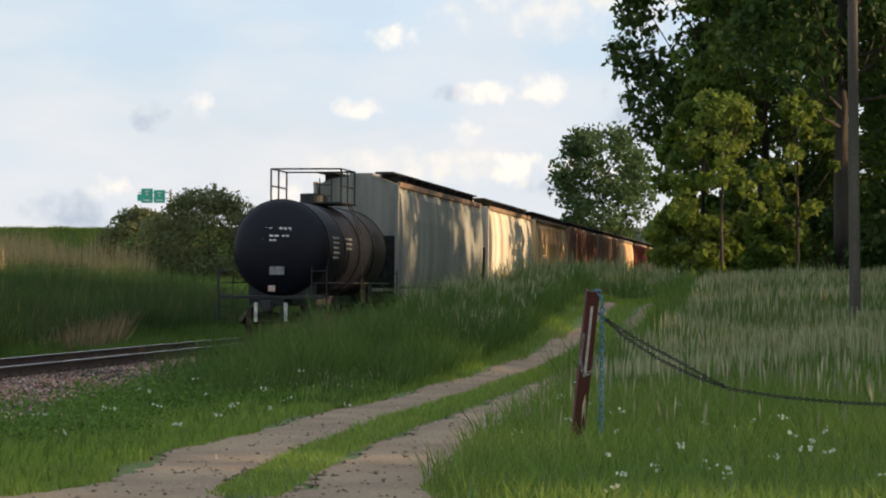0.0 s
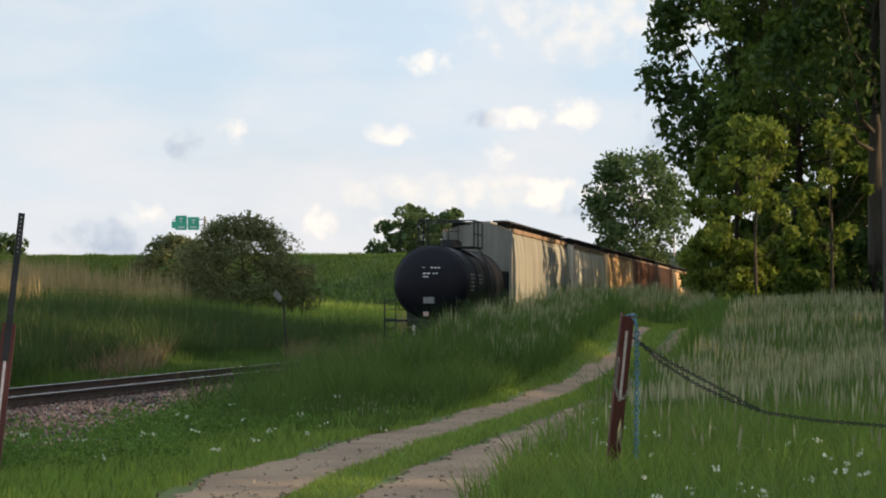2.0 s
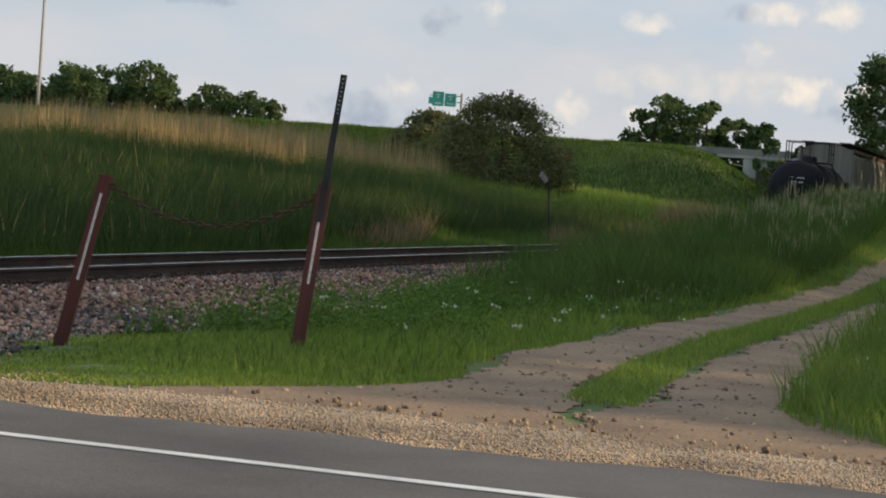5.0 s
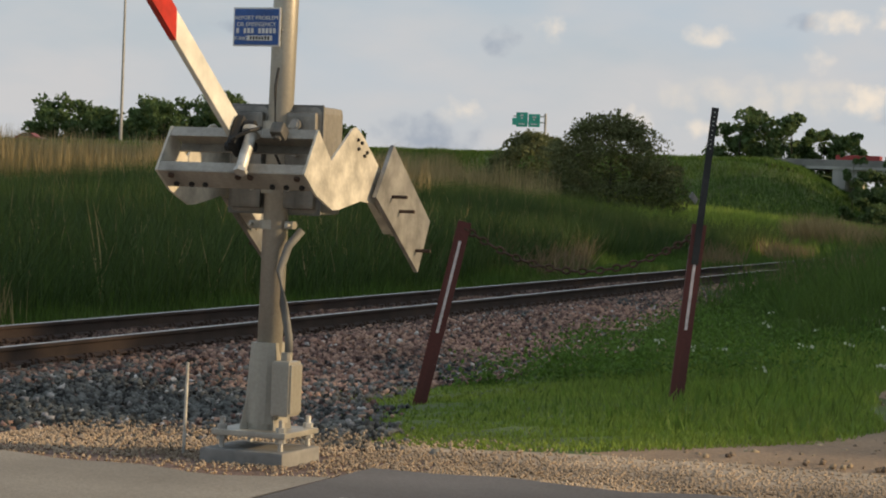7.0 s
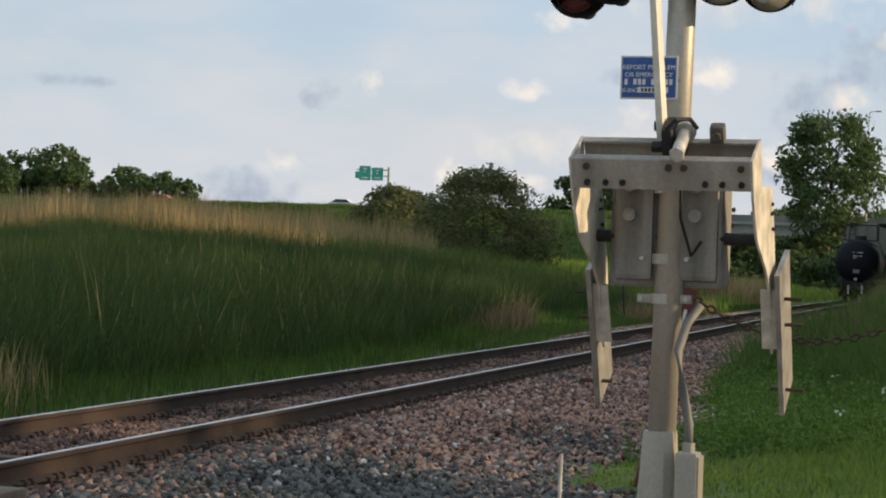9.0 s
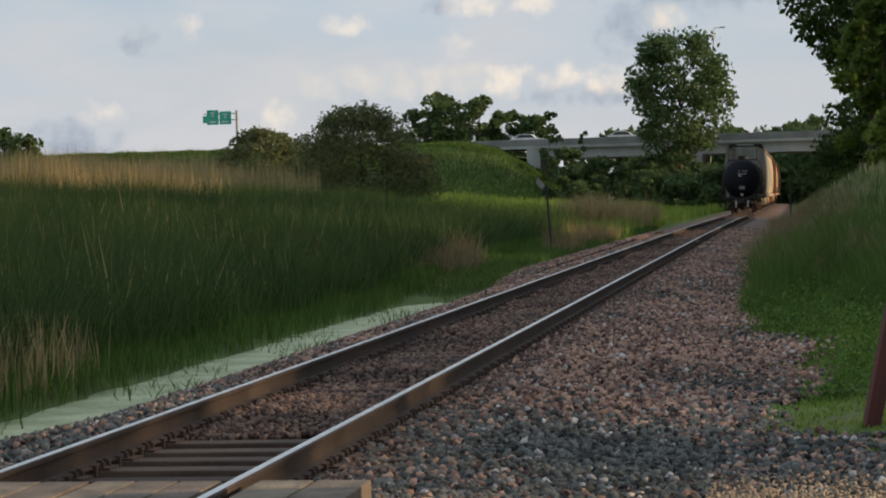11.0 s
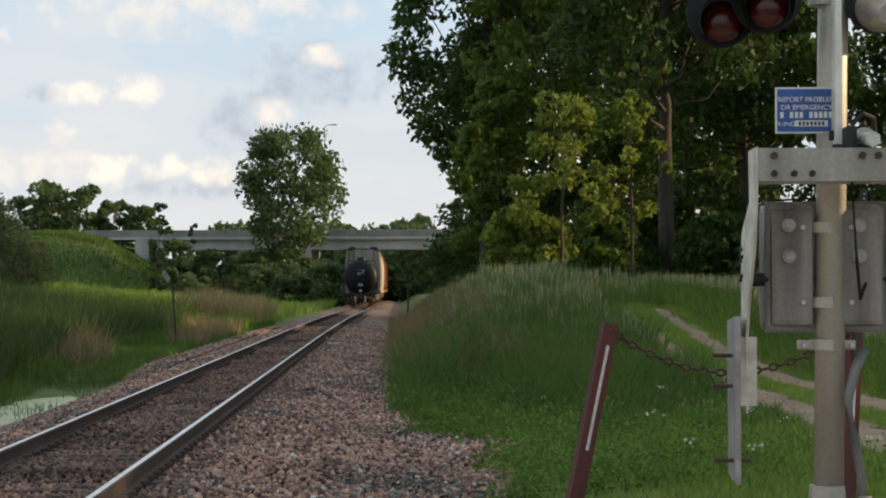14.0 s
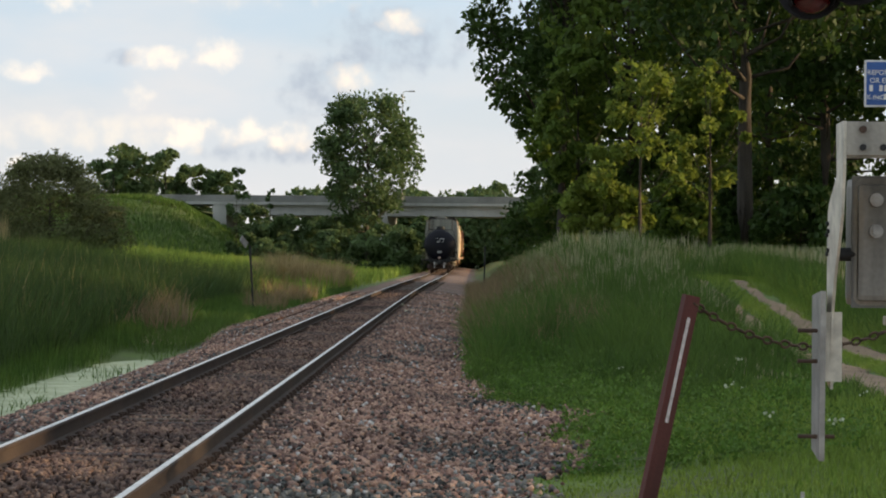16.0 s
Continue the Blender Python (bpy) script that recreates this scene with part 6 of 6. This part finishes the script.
def make_stones():
    """Ballast stones as joined real geometry."""
    rng = np.random.default_rng(21)
    base = []
    for _ in range(6):
        p = rng.normal(size=(8, 3))
        p /= np.linalg.norm(p, axis=1)[:, None]
        base.append(p)
    cube = np.array([[-1, -1, -1], [1, -1, -1], [1, 1, -1], [-1, 1, -1], [-1, -1, 1], [1, -1, 1], [1, 1, 1], [-1, 1, 1]], float)
    fac = np.array([[0, 3, 2, 1], [4, 5, 6, 7], [0, 1, 5, 4], [1, 2, 6, 5], [2, 3, 7, 6], [3, 0, 4, 7]])

    def lay(name, x, y, z, size, mat, label):
        n = len(x)
        v = cube[None] * rng.uniform(0.5, 1.0, (n, 1, 3)) + rng.normal(0, 0.22, (n, 8, 3))
        q = rng.normal(size=(n, 4))
        q /= np.linalg.norm(q, axis=1)[:, None]
        w, a, b, c = q.T
        R = np.stack([1 - 2 * (b * b + c * c), 2 * (a * b - c * w), 2 * (a * c + b * w), 2 * (a * b + c * w), 1 - 2 * (a * a + c * c), 2 * (b * c - a * w), 2 * (a * c - b * w), 2 * (b * c + a * w), 1 - 2 * (a * a + b * b)], -1).reshape(n, 3, 3)
        v = np.einsum("nij,nkj->nki", R, v) * (size * rng.uniform(0.55, 1.3, n))[:, None, None]
        v += np.stack([x, y, z], -1)[:, None]
        me = bpy.data.meshes.new(name)
        me.vertices.add(n * 8)
        me.vertices.foreach_set("co", v.astype(np.float32).ravel())
        f = (fac[None] + (np.arange(n) * 8)[:, None, None]).reshape(-1, 4)
        me.loops.add(f.size)
        me.loops.foreach_set("vertex_index", f.astype(np.int32).ravel())
        me.polygons.add(len(f))
        me.polygons.foreach_set("loop_start", np.arange(0, f.size, 4, dtype=np.int32))
        me.update(calc_edges=True)
        me.materials.append(MAT[mat])
        tagged(new(name, me), label, "gravel", kind="stuff")

    y = 8.6 + 95 * rng.uniform(0, 1, 125000) ** 2.0
    e = ballast_edge(y) + rng.normal(0, 0.15, len(y))
    u = -2.9 + (e + 2.9) * rng.uniform(0, 1, len(y)) + 0.1 * rng.normal(size=len(y))
    x = u + track_x(y)
    ok = (u < 1.8) | (y > 9.75 + 0.12 * (x - 1))
    ok &= (np.abs(np.abs(u) - 0.757) > 0.1) & ~((np.abs(u) < 1.6) & (y < 9.0))
    x, y, u = x[ok], y[ok], u[ok]
    z = ground_z(x, y) + np.where(np.abs(u) < 0.68, np.where(y < 12.5, -0.06, 0.042 + 0.03 * np.sin(y * 1.1 + 1.5 * np.sin(y * 0.37) + u)), np.where(np.abs(u) < 1.6, 0.02, 0.0)) + rng.uniform(0, 0.03, len(x))
    pink = rng.uniform(0, 1, len(y)) < 0.25 + 0.7 * smooth(13.5, 19, y + 1.5 * np.sin(u)) - 0.42 * smooth(0.1, 0.9, np.sin(u * 1.4 + 0.35 * y) * np.sin(0.55 * y + 1.2 * np.sin(u * 0.9)))
    mid = (np.abs(u) < 0.68) | ((np.abs(u) < 1.25) & (rng.uniform(0, 1, len(u)) < 0.5))
    white = ~mid & (rng.uniform(0, 1, len(u)) < 0.022)
    lay("tie_bed_stones", x[mid], y[mid], z[mid], 0.022, "stone_dark", "dark oil-stained ballast between the rails")
    lay("pale_stones", x[white], y[white], z[white] + 0.012, 0.022, "stone_white", "pale limestone pieces in the ballast")
    rest = ~mid & ~white
    pink, grey = pink & rest, ~pink & rest
    lay("ballast_stones", x[pink], y[pink], z[pink], 0.025, "stone_pink", "pinkish crushed ballast stones round the track")
    lay("ballast_stones", x[grey], y[grey], z[grey], 0.025, "stone", "grey crushed ballast stones round the track")
    n = 20000
    x = rng.uniform(-0.5, 10, n)
    y = 9.0 + 0.1 * (x - 2) + rng.normal(0.25, 0.6, n)
    ok = (y > 8.0 + 0.1 * (x - 2)) & ~((np.abs(x - 1.52) < 0.32) & (np.abs(y - 8.95) < 0.32))
    x, y = x[ok], y[ok]
    yy = 10.5 + 40 * rng.uniform(0, 1, 2200) ** 1.8
    xx = lane_x(yy) + rng.normal(0, 0.9, len(yy)) * (1 + np.maximum(0, 13 - yy))
    ok = ~off_lane(xx, yy)
    lay("lane_pebbles", xx[ok], yy[ok], ground_z(xx[ok], yy[ok]) + 0.02, 0.016, "pebble", "loose pebbles on the dirt lane")
    lay("shoulder_gravel", x, y, np.maximum(ground_z(x, y), ROAD_Z - 0.05) + 0.002, 0.008, "gravel", "loose tan gravel along the road's shoulder")


def make_ties(track):
    bm = bmesh.new()
    box(bm, -1.3, 1.3, -0.115, 0.115, -0.3, 0.0, bevel=0.015)
    me = bpy.data.meshes.new("tie")
    bm.to_mesh(me)
    bm.free()
    me.materials.append(MAT["tie"])
    bm = bmesh.new()
    for s in (-0.757, 0.757):
        box(bm, s - 0.17, s + 0.17, -0.1, 0.1, 0.0, 0.016)
        for dx in (-0.11, 0.11):
            for dy in (-0.06, 0.06):
                box(bm, s + dx - 0.012, s + dx + 0.012, dy - 0.012, dy + 0.012, 0.0, 0.05)
                box(bm, s + dx * 0.85 - 0.018, s + dx * 0.85 + 0.018, dy - 0.016, dy + 0.016, 0.05, 0.065)
        for dy in (-0.14, 0.14):
            box(bm, s - 0.09, s + 0.1, dy - 0.015, dy + 0.015, -0.03, 0.04)
    plate = bpy.data.meshes.new("tie_plate")
    bm.to_mesh(plate)
    bm.free()
    plate.materials.append(MAT["steel_rust"])
    rng = random.Random(4)
    y = 9.1
    while y < 140:
        for nm, data in (("tie", me), ("tie_plate", plate)):
            ob = new(nm, data)
            ob.parent = track
            ob.matrix_basis = track_pose(y, -0.187) @ Matrix.Rotation(radians(rng.uniform(-1, 1)), 4, "Z")
        y += 0.52 + rng.uniform(-0.03, 0.03)


def car_on_highway(name, mat, label, x, truck_like=False):
    ob = thing(name, pose(x, 277.5, 8.26), label, "car", "cars on the highway")
    bm = bmesh.new()
    if truck_like:
        prism(bm, [(-2.7, 0.35), (2.7, 0.35), (2.75, 0.9), (1.6, 1.05), (1.1, 1.75), (-0.4, 1.78), (-0.6, 1.1), (-2.7, 1.1)], -0.95, 0.95, Matrix.Rotation(math.pi / 2, 4, "X"))
    else:
        prism(bm, [(-2.25, 0.3), (2.25, 0.3), (2.3, 0.65), (1.9, 0.85), (1.0, 0.95), (0.4, 1.42), (-1.1, 1.45), (-1.9, 1.0), (-2.25, 0.9)], -0.85, 0.85, Matrix.Rotation(math.pi / 2, 4, "X"))
    bmesh.ops.bevel(bm, geom=bm.edges[:], offset=0.06, segments=2, affect="EDGES")
    part("body", bm, MAT[mat], ob)
    bm = bmesh.new()
    if truck_like:
        prism(bm, [(1.45, 1.1), (1.05, 1.68), (-0.3, 1.7), (-0.45, 1.12)], -0.965, 0.965, Matrix.Rotation(math.pi / 2, 4, "X"))
    else:
        prism(bm, [(0.9, 0.98), (0.38, 1.36), (-1.05, 1.38), (-1.6, 1.0)], -0.865, 0.865, Matrix.Rotation(math.pi / 2, 4, "X"))
    part("window_glass", bm, MAT["car_dark"], ob)
    for wx in (-1.4, 1.45):
        for s in (-1, 1):
            bm = bmesh.new()
            rod(bm, (wx, s * 0.72, 0.33), (wx, s * 0.9, 0.33), 0.33, seg=18)
            part("wheel", bm, MAT["car_dark"], ob)
    return ob


def trailer():
    ob = thing("trailer", pose(0, 277.5, 8.26), "red flatbed trailer behind the pickup truck", "trailer", "cars on the highway")
    bm = bmesh.new()
    box(bm, -3.0, 2.6, -1.0, 1.0, 0.7, 1.35, bevel=0.05)
    part("bed", bm, MAT["car_red"], ob)
    bm = bmesh.new()
    rod(bm, (2.6, 0, 0.75), (3.6, 0, 0.65), 0.06, seg=8)
    part("drawbar", bm, MAT["car_dark"], ob)
    for wx in (-0.6, 0.3):
        for s in (-1, 1):
            bm = bmesh.new()
            rod(bm, (wx, s * 0.8, 0.35), (wx, s * 1.0, 0.35), 0.35, seg=18)
            part("wheel", bm, MAT["car_dark"], ob)
    return ob


# ---- build ----
make_ground()
make_road()
make_ruts()
TRACK = make_track()
make_crossing()
make_pond()
make_bridge()
make_highway()
make_train()
TRAFFIC = [
    (car_on_highway("car", "car_paint", "pale grey car driving along the highway", 0), -62.5 - 22.6 * 10.3, 22.6),
    (car_on_highway("car", "car_paint", "pale grey car driving along the highway", 0), -51.7 - 25.0 * 10.3, 25.0),
    (car_on_highway("car", "car_red", "dark red car driving over the bridge", 0), -35.7 - 23.6 * 12.5, 23.6),
    (car_on_highway("pickup_truck", "car_dark", "dark pickup truck pulling a red trailer", 0, True), -94.8 - 23.0 * 4.5, 23.0),
    (trailer(), -101.0 - 23.0 * 4.5, 23.0),
]
GATE, SWING = make_gate()
make_posts()
make_pole()
make_trees()
make_grass()
make_weeds()
make_flowers()
make_woods()
make_stones()
make_ties(TRACK)


def motions():
    """The train rolls away, the gate rises."""
    for car, y0 in TRAIN:
        walk(car, [(t, track_pose(y0 + float(np.interp(t, RUN_T, RUN_Y)))) for t in np.arange(0, 16.01, 1.0)])
    for car, x0, pace in TRAFFIC:
        walk(car, [(t, pose(x0 + pace * t, 277.5, 8.26)) for t in (0, 4, 8, 12, 16)])
    walk(SWING, [(t, pose(0.09, 0.04, PIVOT) @ Matrix.Rotation(radians(90 - a), 4, "X")) for t, a in GATE_ROWS])


RUN_T, RUN_Y = (0, 4.7, 8.2, 11, 13.4, 16), (0, 42.8, 75, 99, 118, 137)
GATE_ROWS = ((0, 0), (4, 0), (5.6, 8), (6.8, 30), (7.0, 34), (7.5, 39), (8.2, 47), (9.2, 70), (10.0, 87), (10.4, 90), (16, 90))
motions()
